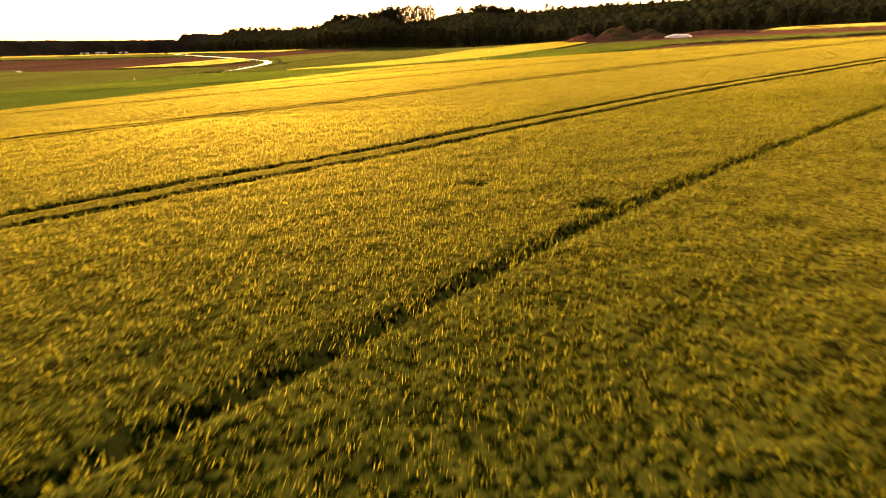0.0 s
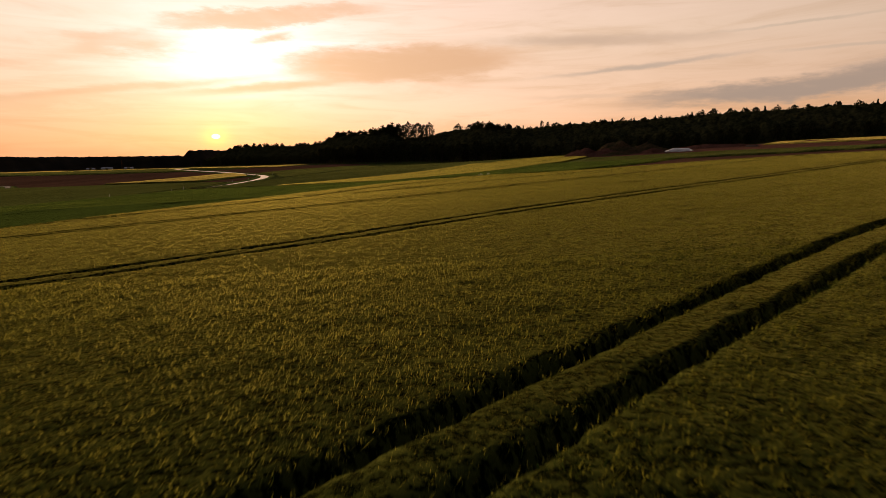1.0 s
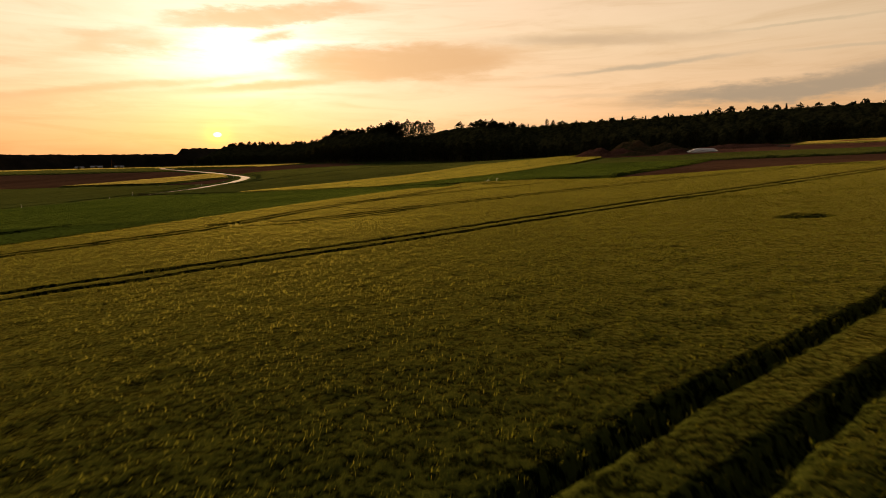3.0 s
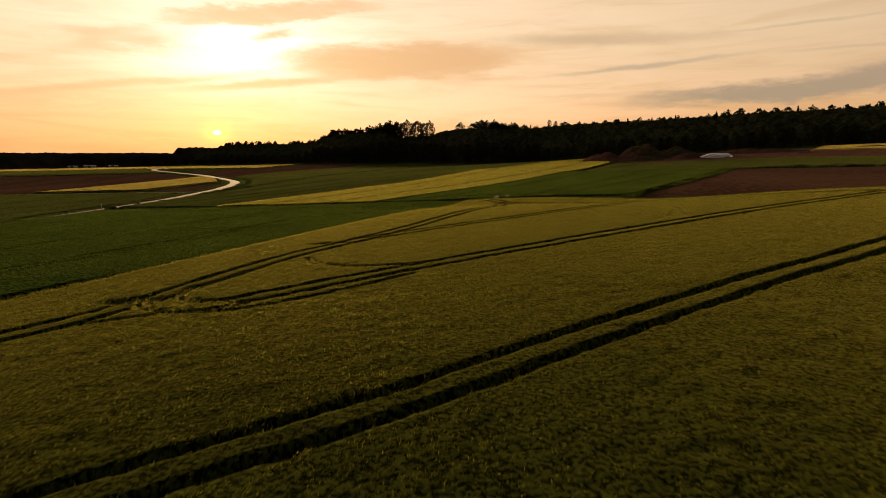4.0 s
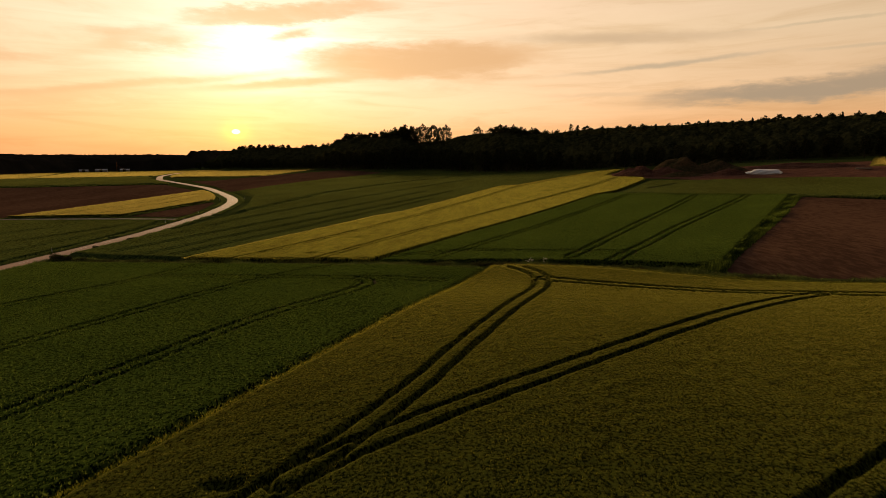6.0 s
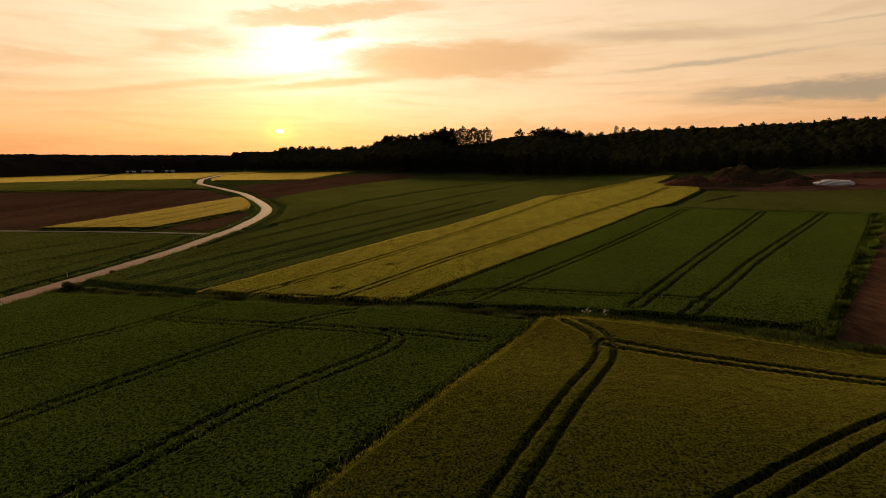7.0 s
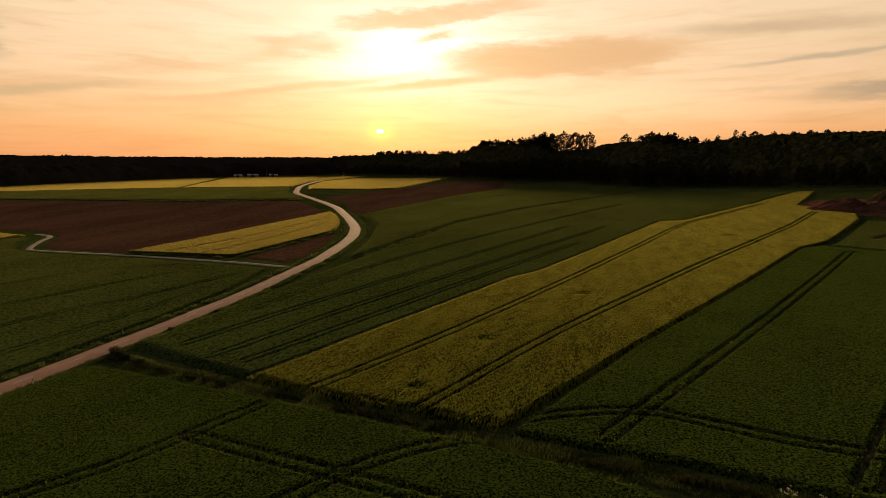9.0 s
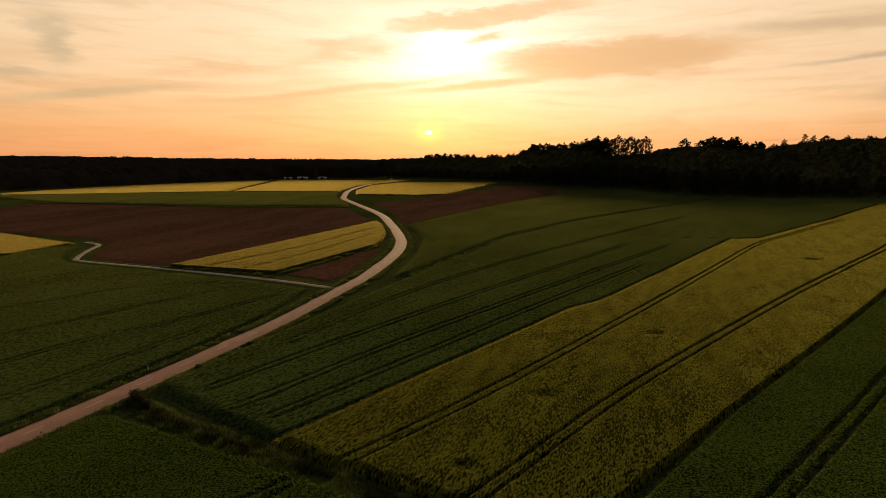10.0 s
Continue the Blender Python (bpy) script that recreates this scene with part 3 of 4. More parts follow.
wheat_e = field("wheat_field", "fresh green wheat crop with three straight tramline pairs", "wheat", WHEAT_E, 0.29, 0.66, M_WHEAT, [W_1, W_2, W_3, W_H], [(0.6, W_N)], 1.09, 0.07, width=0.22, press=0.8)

# crops on the slope towards the wood
NORTH_LOW = [(-80.8, 219.5), (-68, 214.9), (-52.8, 210.8), (-44, 237.7), (-28.8, 283.3), (-23.3, 292), (-2.8, 349.3), (12.2, 391), (22.6, 394), (56.2, 451), (79.2, 499), (100, 545), (92, 602), (33, 655), (-17.6, 526), (-51, 446), (-69, 392), (-77, 310), (-80, 260)]
N_LINES = [curve_points(p, 6) for p in ([(-72, 222), (-65, 250), (-50, 300), (-22, 378)], [(-63, 219), (-53, 256), (-34, 311), (-8, 376)], [(-74, 245), (-69, 290), (-55, 340), (-32, 396), (0, 470)], [(-12, 396), (2, 394), (12, 392.5)], [(-57, 216), (-48, 245), (-36, 283), (-16, 338)])]
field("cereal_field", "dull green cereal crop on the rising slope", "crop", NORTH_LOW, 0.30, 0.6, M_FARGREEN, N_LINES, (), 1.22, 0.12, width=0.24, press=0.38, along_cell=1.8)
NORTH_HIGH = [(-82, 306), (-77.8, 312), (-69.8, 393), (-52, 447), (-18.5, 528), (31, 656), (0, 677), (-44, 750), (-86, 707), (-116, 563), (-126, 466), (-129, 426), (-104, 385), (-91, 345)]
field("cereal_field", "muted green cereal crop below the wood", "crop", NORTH_HIGH, 2.5, 0.75, M_FARGREEN, (), [curve_points([(-95, 372), (-98, 390), (-103, 402)], 3)], 1.2, 0.2, width=0.8)
MEADOW = [(81.5, 387), (99, 374), (123, 365), (139, 357), (153, 335), (164, 312), (186, 270), (230, 230), (200, 190), (160, 185), (123, 239), (114.5, 259), (106, 277.5), (97.5, 292.5), (54, 333.5), (58, 340)]
field("meadow", "dark green meadow strip below the earth heaps", "meadow", MEADOW, 1.2, 0.4, M_FARGREEN, (), [curve_points([(70, 345), (86, 362)], 3)], 0.3, 0.2, width=0.8)
SOIL_E = [(96.5, 287), (104, 274), (112, 256), (120, 236), (150, 190), (160, 150), (140, 121), (80, 155), (47, 174), (37.5, 179.2), (33, 183.0)]
field("bare_field", "bare reddish-brown tilled soil", "bare soil", SOIL_E, 1.2, 0.10, M_SOIL, (), (), 0.55, 0.12)
SITE = [(84, 404), (101, 376), (124, 368), (141, 360), (156, 337), (167, 314), (189, 272), (240, 240), (320, 330), (330, 400), (230, 440), (150, 470), (90, 470), (66, 458)]
field("building_ground", "trodden reddish-brown earth of a building plot", "bare soil", SITE, 2.5, 0.10, M_HEAP, (), (), 0.3, 0.3)
FAR_YELLOW = [(188, 402), (200, 375), (222, 335), (300, 330), (340, 420), (290, 490), (256, 505), (220, 450)]
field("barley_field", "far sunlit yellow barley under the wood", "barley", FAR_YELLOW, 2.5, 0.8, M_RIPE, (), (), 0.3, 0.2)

# fields along and beyond the road
STRIP_W = [(-162, 304.5), (-153, 441), (-141, 424), (-127, 398), (-117, 373), (-113.6, 360), (-118.5, 303.2), (-124, 302.6)]
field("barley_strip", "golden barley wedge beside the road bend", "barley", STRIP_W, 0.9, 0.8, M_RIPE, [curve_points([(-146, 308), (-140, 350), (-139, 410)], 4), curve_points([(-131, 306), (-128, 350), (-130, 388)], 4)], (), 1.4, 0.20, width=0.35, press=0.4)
SOIL_WEDGE = [(-116.8, 303), (-112, 362), (-107.5, 352), (-101.5, 330), (-96.5, 306), (-97, 297.5)]
field("bare_field", "small brown soil corner beside the road", "bare soil", SOIL_WEDGE, 1.2, 0.10, M_SOIL, (), (), 1.4, 0.1)
SOIL_W = [(-163.5, 304.5), (-202, 309.5), (-213, 318), (-231, 341), (-260, 352), (-330, 352), (-442, 436), (-446, 474), (-360, 483), (-292, 484), (-207, 503), (-172, 462), (-156, 441)]
field("bare_field", "wide dark brown tilled field", "bare soil", SOIL_W, 3.0, 0.12, M_SOIL, (), (), 1.0, 0.2)
WHEAT_SW = [(-97, 288.6), (-117, 291.8), (-160, 298), (-202, 302.2), (-217, 310), (-238, 334), (-300, 300), (-330, 200), (-260, 120), (-120, 60), (-101, 100), (-92, 150), (-89.5, 190), (-89, 215), (-89.6, 240), (-91, 260)]
SW_LINES = [curve_points(p, 5) for p in ([(-120, 120), (-116, 221), (-107, 250), (-100, 284)], [(-175, 180), (-157, 248), (-140, 280), (-118, 289)], [(-104, 150), (-99, 210), (-97, 262), (-103, 287)], [(-230, 200), (-200, 250), (-176, 294)], [(-145, 160), (-135, 225), (-122, 270), (-112, 289)])]
field("wheat_field", "dark green crop with faint tramlines across the road", "wheat", WHEAT_SW, 0.42, 0.4, M_FARGREEN, SW_LINES, (), 1.35, 0.12, width=0.28, press=0.5, along_cell=2.0)
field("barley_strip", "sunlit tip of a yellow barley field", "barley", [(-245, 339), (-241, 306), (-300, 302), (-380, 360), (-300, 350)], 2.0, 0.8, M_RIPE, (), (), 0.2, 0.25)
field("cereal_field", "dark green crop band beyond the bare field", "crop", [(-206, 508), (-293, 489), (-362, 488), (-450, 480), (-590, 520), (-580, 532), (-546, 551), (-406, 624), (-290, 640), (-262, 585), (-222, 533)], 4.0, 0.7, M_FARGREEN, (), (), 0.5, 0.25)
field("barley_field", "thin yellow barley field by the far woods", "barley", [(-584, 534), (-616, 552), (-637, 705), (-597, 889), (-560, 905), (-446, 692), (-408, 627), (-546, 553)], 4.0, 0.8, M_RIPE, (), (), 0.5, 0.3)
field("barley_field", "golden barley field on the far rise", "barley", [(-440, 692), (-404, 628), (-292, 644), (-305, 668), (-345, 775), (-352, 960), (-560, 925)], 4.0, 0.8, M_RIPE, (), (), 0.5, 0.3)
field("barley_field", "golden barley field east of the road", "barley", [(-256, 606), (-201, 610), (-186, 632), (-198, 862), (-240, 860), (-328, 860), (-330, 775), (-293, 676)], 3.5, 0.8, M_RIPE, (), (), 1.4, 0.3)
field("bare_field", "brown tilled slope above the road bend", "bare soil", [(-209, 541), (-194, 549), (-187, 630), (-176, 700), (-152, 790), (-103, 724), (-88, 706), (-117.5, 562), (-128, 466), (-131, 428), (-136, 432), (-165, 482)], 3.0, 0.12, M_SOIL, (), (), 1.2, 0.2)


# ---- standing ears: dense where the camera flies low, larger and sparser further off ----
def scatter(poly, count, x0, x1, y0, y1, seed, pairs=(), singles=(), weight=None, gauge=0.88, width=0.3):
    g = np.random.default_rng(seed)
    x, y = g.uniform(x0, x1, count), g.uniform(y0, y1, count)
    ok = inside(x, y, poly)
    if weight is not None:
        ok &= g.uniform(0, 1, count) < weight(x, y)
    x, y = x[ok], y[ok]
    if pairs or singles:
        ok = rut_depth(x, y, pairs, singles, gauge, width) < 0.35
        x, y = x[ok], y[ok]
    return x, y


def crop_top(x, y, height, waves):
    return land(x, y) + 0.05 + height + ((rough(x, y, 0.5, 3) - 0.5) * 0.8 + (rough(x, y, 2.6, 4) - 0.5) * 0.28 + (rough(x, y, 9, 8) - 0.5) * 0.25) * waves


def dip(x, y):
    t = np.ones(x.shape)
    for ax, ay, ar in HOLES:
        t = t * (1 - 0.35 * np.exp(-(((x - ax) / ar) ** 2 + ((y - ay) / (0.5 * ar)) ** 2) ** 2))
    return t


def cone(x, y, y0, half=0.86):
    return np.abs(x - 2) < 3 + half * np.maximum(y - y0, 0)


def ears(tag, count, x0, x1, y0, y1, length, wide, per, seed, weight):
    x, y = scatter(BARLEY, count, x0, x1, y0, y1, seed, BARLEY_PAIRS, BARLEY_SINGLES, weight, 0.88, 0.28)
    z = crop_top(x, y, 0.82, 0.085) - 0.75 * (1 - dip(x, y)) - brushed(x, y, BARLEY_PAIRS)
    blades("ears", barley, x, y, z + 0.0, M_BARLEY_EAR, length, wide, per, (0.16, -0.14), 0.09, seed, tag)


ears("dense bristly barley ears", 88000, -14, 34, 11, 50, 0.23, 0.011, 4, 11, lambda x, y: cone(x, y, 8))
ears("bristly barley ears", 30000, -46, -13, 26, 50, 0.22, 0.013, 4, 15, lambda x, y: cone(x, y, 4))
ears("bristly barley ears", 98000, -64, 70, 50, 108, 0.18, 0.012, 6, 12, lambda x, y: cone(x, y, 20) * np.clip(1.25 - np.abs(x - 2) / 60, 0.25, 1))
ears("bristly barley ears", 92000, -32, 90, 106, 192, 0.17, 0.016, 5, 13, lambda x, y: np.clip(1.2 - np.abs(x - 2) / 90, 0.3, 1))
ears("bristly barley ears", 26000, 25, 120, 20, 60, 0.24, 0.026, 3, 14, lambda x, y: cone(x, y, 8) * 1.0)


def lip_ears(owner, poly, lines, count, height, waves, length, wide, seed):
    """Ears standing along both lips of the wheel ruts, their paler tone standing in for rim light."""
    g = np.random.default_rng(seed)
    spots = []
    for line, offsets, share in lines:
        p = np.array(line, float)
        step = np.hypot(*np.diff(p, axis=0).T)
        s = np.concatenate([[0], np.cumsum(step)])
        u = g.uniform(0, s[-1], int(count * share))
        t = np.gradient(p, axis=0)
        tx, ty = np.interp(u, s, t[:, 0]), np.interp(u, s, t[:, 1])
        m = np.hypot(tx, ty) + 1e-9
        o = g.choice(offsets, len(u)) + g.normal(0, 0.05, len(u))
        spots.append(np.stack([np.interp(u, s, p[:, 0]) - ty / m * o, np.interp(u, s, p[:, 1]) + tx / m * o]))
    x, y = np.concatenate(spots, 1)
    ok = inside(x, y, poly)
    x, y = x[ok], y[ok]
    blades("lip_ears", owner, x, y, crop_top(x, y, height, waves) - 0.10, M_LIT_EAR, length, wide, 3, (0.05, -0.12), 0.07, seed, "ears along the wheel ruts, sunlight painted into their paler tone")


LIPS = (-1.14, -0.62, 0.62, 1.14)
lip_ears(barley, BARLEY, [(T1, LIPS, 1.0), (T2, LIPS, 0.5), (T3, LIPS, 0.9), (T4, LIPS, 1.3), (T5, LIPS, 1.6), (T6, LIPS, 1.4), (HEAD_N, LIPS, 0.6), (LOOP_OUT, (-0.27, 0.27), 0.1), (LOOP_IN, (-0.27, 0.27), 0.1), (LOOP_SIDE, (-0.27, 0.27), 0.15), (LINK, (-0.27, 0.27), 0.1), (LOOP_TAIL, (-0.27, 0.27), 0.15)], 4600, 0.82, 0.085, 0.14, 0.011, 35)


def other_ears(owner, poly, count, height, waves, mat, length, wide, per, seed, pairs, singles, lim=None, weight=None):
    px, py = [p[0] for p in poly], [p[1] for p in poly]
    b = lim or (min(px), max(px), min(py), max(py))
    x, y = scatter(poly, count, *b, seed, pairs, singles, weight, 0.88, 0.22)
    wide = wide(y) if callable(wide) else wide
    z = crop_top(x, y, height, waves)
    blades("ears", owner, x, y, z, mat, length, wide, per, (0.10, -0.08), 0.14, seed, "upright cereal ears")


other_ears(wheat, WHEAT_W, 90000, 0.68, 0.07, M_WHEAT_EAR, 0.24, 0.034, 3, 21, [G_A, G_B, G_C, G_H], (), (-90, 5, 120, 212))
other_ears(strip, STRIP, 190000, 0.76, 0.12, M_BARLEY_EAR, 0.32, lambda y: 0.030 + 0.022 * smoothstep(230, 420, y), 2, 22, [S_1, S_2], [S_H], weight=lambda x, y: 1.0 - 0.55 * smoothstep(230, 420, y))
other_ears(wheat_e, WHEAT_E, 80000, 0.66, 0.07, M_WHEAT_EAR, 0.24, 0.040, 3, 23, [W_1, W_2, W_3, W_H], [W_N])


def edge_ears(owner, line, count, height, mat, seed, wide):
    """Ears hanging over the open side of a field."""
    g = np.random.default_rng(seed)
    p = np.array(line, float)
    s = np.concatenate([[0], np.cumsum(np.hypot(*np.diff(p, axis=0).T))])
    u = g.uniform(0, s[-1], count)
    x, y = np.interp(u, s, p[:, 0]) + g.normal(0.25, 0.25, count), np.interp(u, s, p[:, 1]) + g.normal(0, 0.3, count)
    z = land(x, y) + height * (0.62 + 0.40 * g.uniform(0, 1, count) ** 0.6)
    blades("edge_ears", owner, x, y, z, mat, 0.22, wide, 4, (-0.1, 0.0), 0.14, seed, "sunlit ears along the field edge")


edge_ears(barley, BARLEY_EDGE[2:], 6000, 0.84, M_BARLEY_EAR, 31, 0.013)
# these two edges take the ears with sunlight painted in
edge_ears(strip, STRIP[:8], 8000, 0.82, M_LIT_EAR, 32, 0.026)
edge_ears(barley, [(5, 191.3), (8.9, 190.4), (15.6, 187.2), (21.6, 183.8), (28.9, 179.2), (39.3, 173), (80, 147.5)], 5000, 0.84, M_LIT_EAR, 33, 0.015)


# ---- road ----
ROAD = curve_points([(-140, -40), (-112, 50), (-98, 100), (-90, 140), (-86, 172), (-84.6, 190), (-84.4, 200), (-84.4, 214), (-84.8, 238), (-85.6, 260), (-88.3, 287), (-90.6, 308), (-98, 343), (-106, 367), (-117.3, 390.6), (-140.5, 431), (-168, 474), (-219, 535), (-244, 566), (-262, 599), (-297, 670), (-338, 777), (-380, 930), (-420, 1030)], 2.5)


def ribbon(name, line, half, lift, mat, crown=0.0, parent=None, cross=4):
    p = np.array(line)
    t = np.gradient(p, axis=0)
    t /= np.linalg.norm(t, axis=1)[:, None] + 1e-9
    nrm = np.stack([-t[:, 1], t[:, 0]], -1)
    offs = np.linspace(-half, half, cross + 1)
    vs = []
    for o in offs:
        ragged = (rough(p[:, 0], p[:, 1], 2.0, 31) - 0.5) * 0.35 * (abs(o) == half)
        q = p + nrm * (o + np.sign(o) * ragged)[:, None]
        edge = -0.12 if abs(o) == half else 0
        vs.append(np.column_stack([q, land(p[:, 0], p[:, 1]) * 0.5 + land(q[:, 0], q[:, 1]) * 0.5 + lift + crown * (1 - (o / half) ** 2) + edge]))
    v = np.stack(vs, 1)
    idx = np.arange(v.shape[0] * v.shape[1]).reshape(v.shape[:2])
    f = np.stack([idx[:-1, :-1], idx[:-1, 1:], idx[1:, 1:], idx[1:, :-1]], -1).reshape(-1, 4)[:, ::-1]
    return mesh_object(name, v.reshape(-1, 3), f, mat, parent, True)


road = tagged(ribbon("road", ROAD, 2.45, 0.12, M_ROAD, 0.05), "narrow winding asphalt country road catching the evening light", "road", kind="structure")
walked = np.concatenate([[0], np.cumsum(np.hypot(*np.diff(np.array(ROAD), axis=0).T))])


def road_at(s):
    return np.interp(s, walked, [p[0] for p in ROAD]), np.interp(s, walked, [p[1] for p in ROAD])


for start in np.arange(160, 520, 9.0):
    pts = [road_at(start + k) for k in np.linspace(0, 3.0, 6)]
    p = np.array(pts)
    t = (p[-1] - p[0]) / np.linalg.norm(p[-1] - p[0])
    nrm = np.array([-t[1], t[0]])
    v = np.concatenate([np.column_stack([p + nrm * o, land(p[:, 0], p[:, 1]) + 0.176]) for o in (-0.07, 0.07)])
    f = np.array([[i, i + 1, i + 7, i + 6] for i in range(5)])[:, ::-1]
    mesh_object("centre_dash", v, f, M_PAINT, road)

LANE = curve_points([(-89, 291.4), (-94, 291.8), (-117, 296.4), (-160, 302.2), (-201.6, 306.6), (-211, 311.5), (-224, 327), (-233, 339), (-246, 344)], 2.5)
tagged(ribbon("farm_lane", LANE, 1.15, 0.10, M_LANE, 0.03), "pale gravel farm lane turning off the road", "lane", kind="structure")


# ---- rough grass on verges and along the ditch ----
def grass(name, label, line, half, count, length, wide, seed, gap=0.0, mat=M_GRASS, end=None):
    g = np.random.default_rng(seed)
    p = np.array(line)
    s = np.concatenate([[0], np.cumsum(np.hypot(*np.diff(p, axis=0).T))])
    u = g.uniform(0, s[-1], count)
    x, y = np.interp(u, s, p[:, 0]), np.interp(u, s, p[:, 1])
    t = np.gradient(p, axis=0)
    tx, ty = np.interp(u, s, t[:, 0]), np.interp(u, s, t[:, 1])
    m = np.hypot(tx, ty)
    o = g.uniform(gap, half, count) * g.choice([-1, 1], count)
    x, y = x - ty / m * o, y + tx / m * o
    ok = rough(x, y, 2.2, seed) > 0.30
    x, y = x[ok], y[ok]
    size = length * (0.45 + 1.1 * rough(x, y, 3.0, seed + 1))
    tagged(blades(name, None, x, y, land(x, y) + 0.30 * size, mat, size, wide, 3, (0.05, -0.05), 0.16, seed), label, "grass", kind="stuff")


DITCH = curve_points([(-81, 215.5), (-70, 212.2), (-60, 210), (-51, 207.6), (-40, 205), (-28, 202.4), (-17, 199.6), (-7.7, 196.6), (2, 194.8), (9, 192.8), (15.5, 190.0), (23, 186.4), (31, 181.6), (40, 176), (60, 165), (100, 144)], 2)
grass("ditch_grass", "tall unmown grass along the field ditch", DITCH, 1.9, 27000, 0.62, 0.04, 41)
grass("ditch_grass", "thick dark weeds on the ditch bottom", DITCH, 0.7, 6000, 0.8, 0.05, 42, 0.0, M_LEAF)
NEAR_ROAD = [p for p in ROAD if 150 < p[1] < 440]
grass("verge_grass", "unmown grass along the road edges", NEAR_ROAD, 4.6, 30000, 0.55, 0.05, 43, 2.6)
grass("lane_grass", "grass edging of the gravel lane", LANE, 2.4, 5000, 0.22, 0.05, 44, 1.6)
SOIL_EDGE = curve_points([(31.5, 183.5), (64, 235), (97, 289)], 2)
grass("verge_grass", "dark weedy strip beside the bare soil", SOIL_EDGE, 1.6, 9000, 0.8, 0.06, 45, 0.0, M_WHEAT_EAR)
SOIL_HEAD = curve_points([(97, 290), (105, 276), (113, 257.5), (121.5, 237.5), (152, 190)], 2)
grass("verge_grass", "tall dark weeds at the head of the bare field", SOIL_HEAD, 2.5, 9000, 1.2, 0.08, 46)
WEDGE_EDGE = curve_points([(-163, 303.5), (-124, 301.2), (-117.5, 302), (-112.6, 360)], 2)
grass("verge_grass", "dark weeds along the barley wedge", WEDGE_EDGE, 1.0, 5000, 0.7, 0.07, 47)
SLOPE_EDGE = curve_points([(-77.5, 311), (-69.3, 392.5), (-51.5, 446.5), (-18, 527), (32, 656)], 4)
grass("verge_grass", "pale grass baulk between two crops", SLOPE_EDGE, 0.8, 6000, 0.9, 0.09, 48)


BAULK = curve_points([(-442, 452), (-440, 477), (-358, 486), (-291, 487), (-207, 506)], 4)
grass("verge_grass", "dark grass baulk above the bare field", BAULK, 1.6, 5000, 1.1, 0.14, 49)
BAND_EDGE = curve_points([(-580, 530), (-546, 550), (-406, 625), (-291, 641)], 4)
grass("verge_grass", "dark grass baulk below the far barley", BAND_EDGE, 1.6, 4000, 1.2, 0.16, 50)


# ---- white flowering weeds at the field corner ----
def flower_clump(x, y, r, seed):
    g = np.random.default_rng(seed)
    root = tagged(new("flowering_weed"), "white-flowering umbel weeds in the ditch grass", "wildflower", "ditch flowers")
    root.location = (x, y, land1(x, y))
    k = int(14 * r) + 5
    fx, fy = g.normal(0, r * 0.5, k), g.normal(0, r * 0.5, k)
    h = g.uniform(0.7, 1.25, k)
    st = np.zeros((k, 4, 3))
    st[:, :, 0], st[:, :, 1] = fx[:, None] * 0.7, fy[:, None] * 0.7
    st[:, 0, 0] -= 0.012
    st[:, 1, 0] += 0.012
    st[:, 2:, 0], st[:, 2:, 1] = fx[:, None] + np.array([0.006, -0.006]), fy[:, None]
    st[:, 2:, 2] = h[:, None]
    mesh_object("stems", st.reshape(-1, 3), np.arange(4 * k).reshape(-1, 4), M_GRASS, root)
    q = 6
    cx, cy, cz = (np.repeat(v, q) for v in (fx, fy, h))
    cx, cy, cz = cx + g.normal(0, 0.07, k * q), cy + g.normal(0, 0.07, k * q), cz + g.normal(0, 0.03, k * q)
    c = np.stack([cx, cy, cz], -1)
    a, b = g.normal(0, 1, (k * q, 3)) * 0.022, g.normal(0, 1, (k * q, 3)) * 0.022
    mesh_object("blossoms", np.stack([c - a - b, c + a - b, c + a + b, c - a + b], 1).reshape(-1, 3), np.arange(4 * k * q).reshape(-1, 4), M_FLOWER, root)


for i, (fx, fy, fr) in enumerate([(9.1, 193.0, 0.7), (11.4, 192.0, 0.3)]):
    flower_clump(fx, fy, fr, 60 + i)


# ---- shrubs at the road end of the ditch ----
def leaf_cloud(g, centres, radii, count, size, flat=0.8):
    c = np.repeat(np.array(centres, float), count, axis=0)
    r = np.repeat(np.array(radii, float), count)
    d = g.normal(0, 1, c.shape)
    d /= np.linalg.norm(d, axis=1)[:, None]
    d[:, 2] *= flat
    p = c + d * (r * g.uniform(0.35, 1.05, len(r)) ** 0.6)[:, None]
    a = g.normal(0, 1, p.shape)
    b = np.cross(a, g.normal(0, 1, p.shape))
    a *= (size * g.uniform(0.5, 1.2, len(r)) / (np.linalg.norm(a, axis=1) + 1e-6))[:, None]
    b *= (size * 0.8 * g.uniform(0.5, 1.2, len(r)) / (np.linalg.norm(b, axis=1) + 1e-6))[:, None]
    return np.stack([p - a, p - b, p + a, p + b], 1).reshape(-1, 3), np.arange(4 * len(p)).reshape(-1, 4)


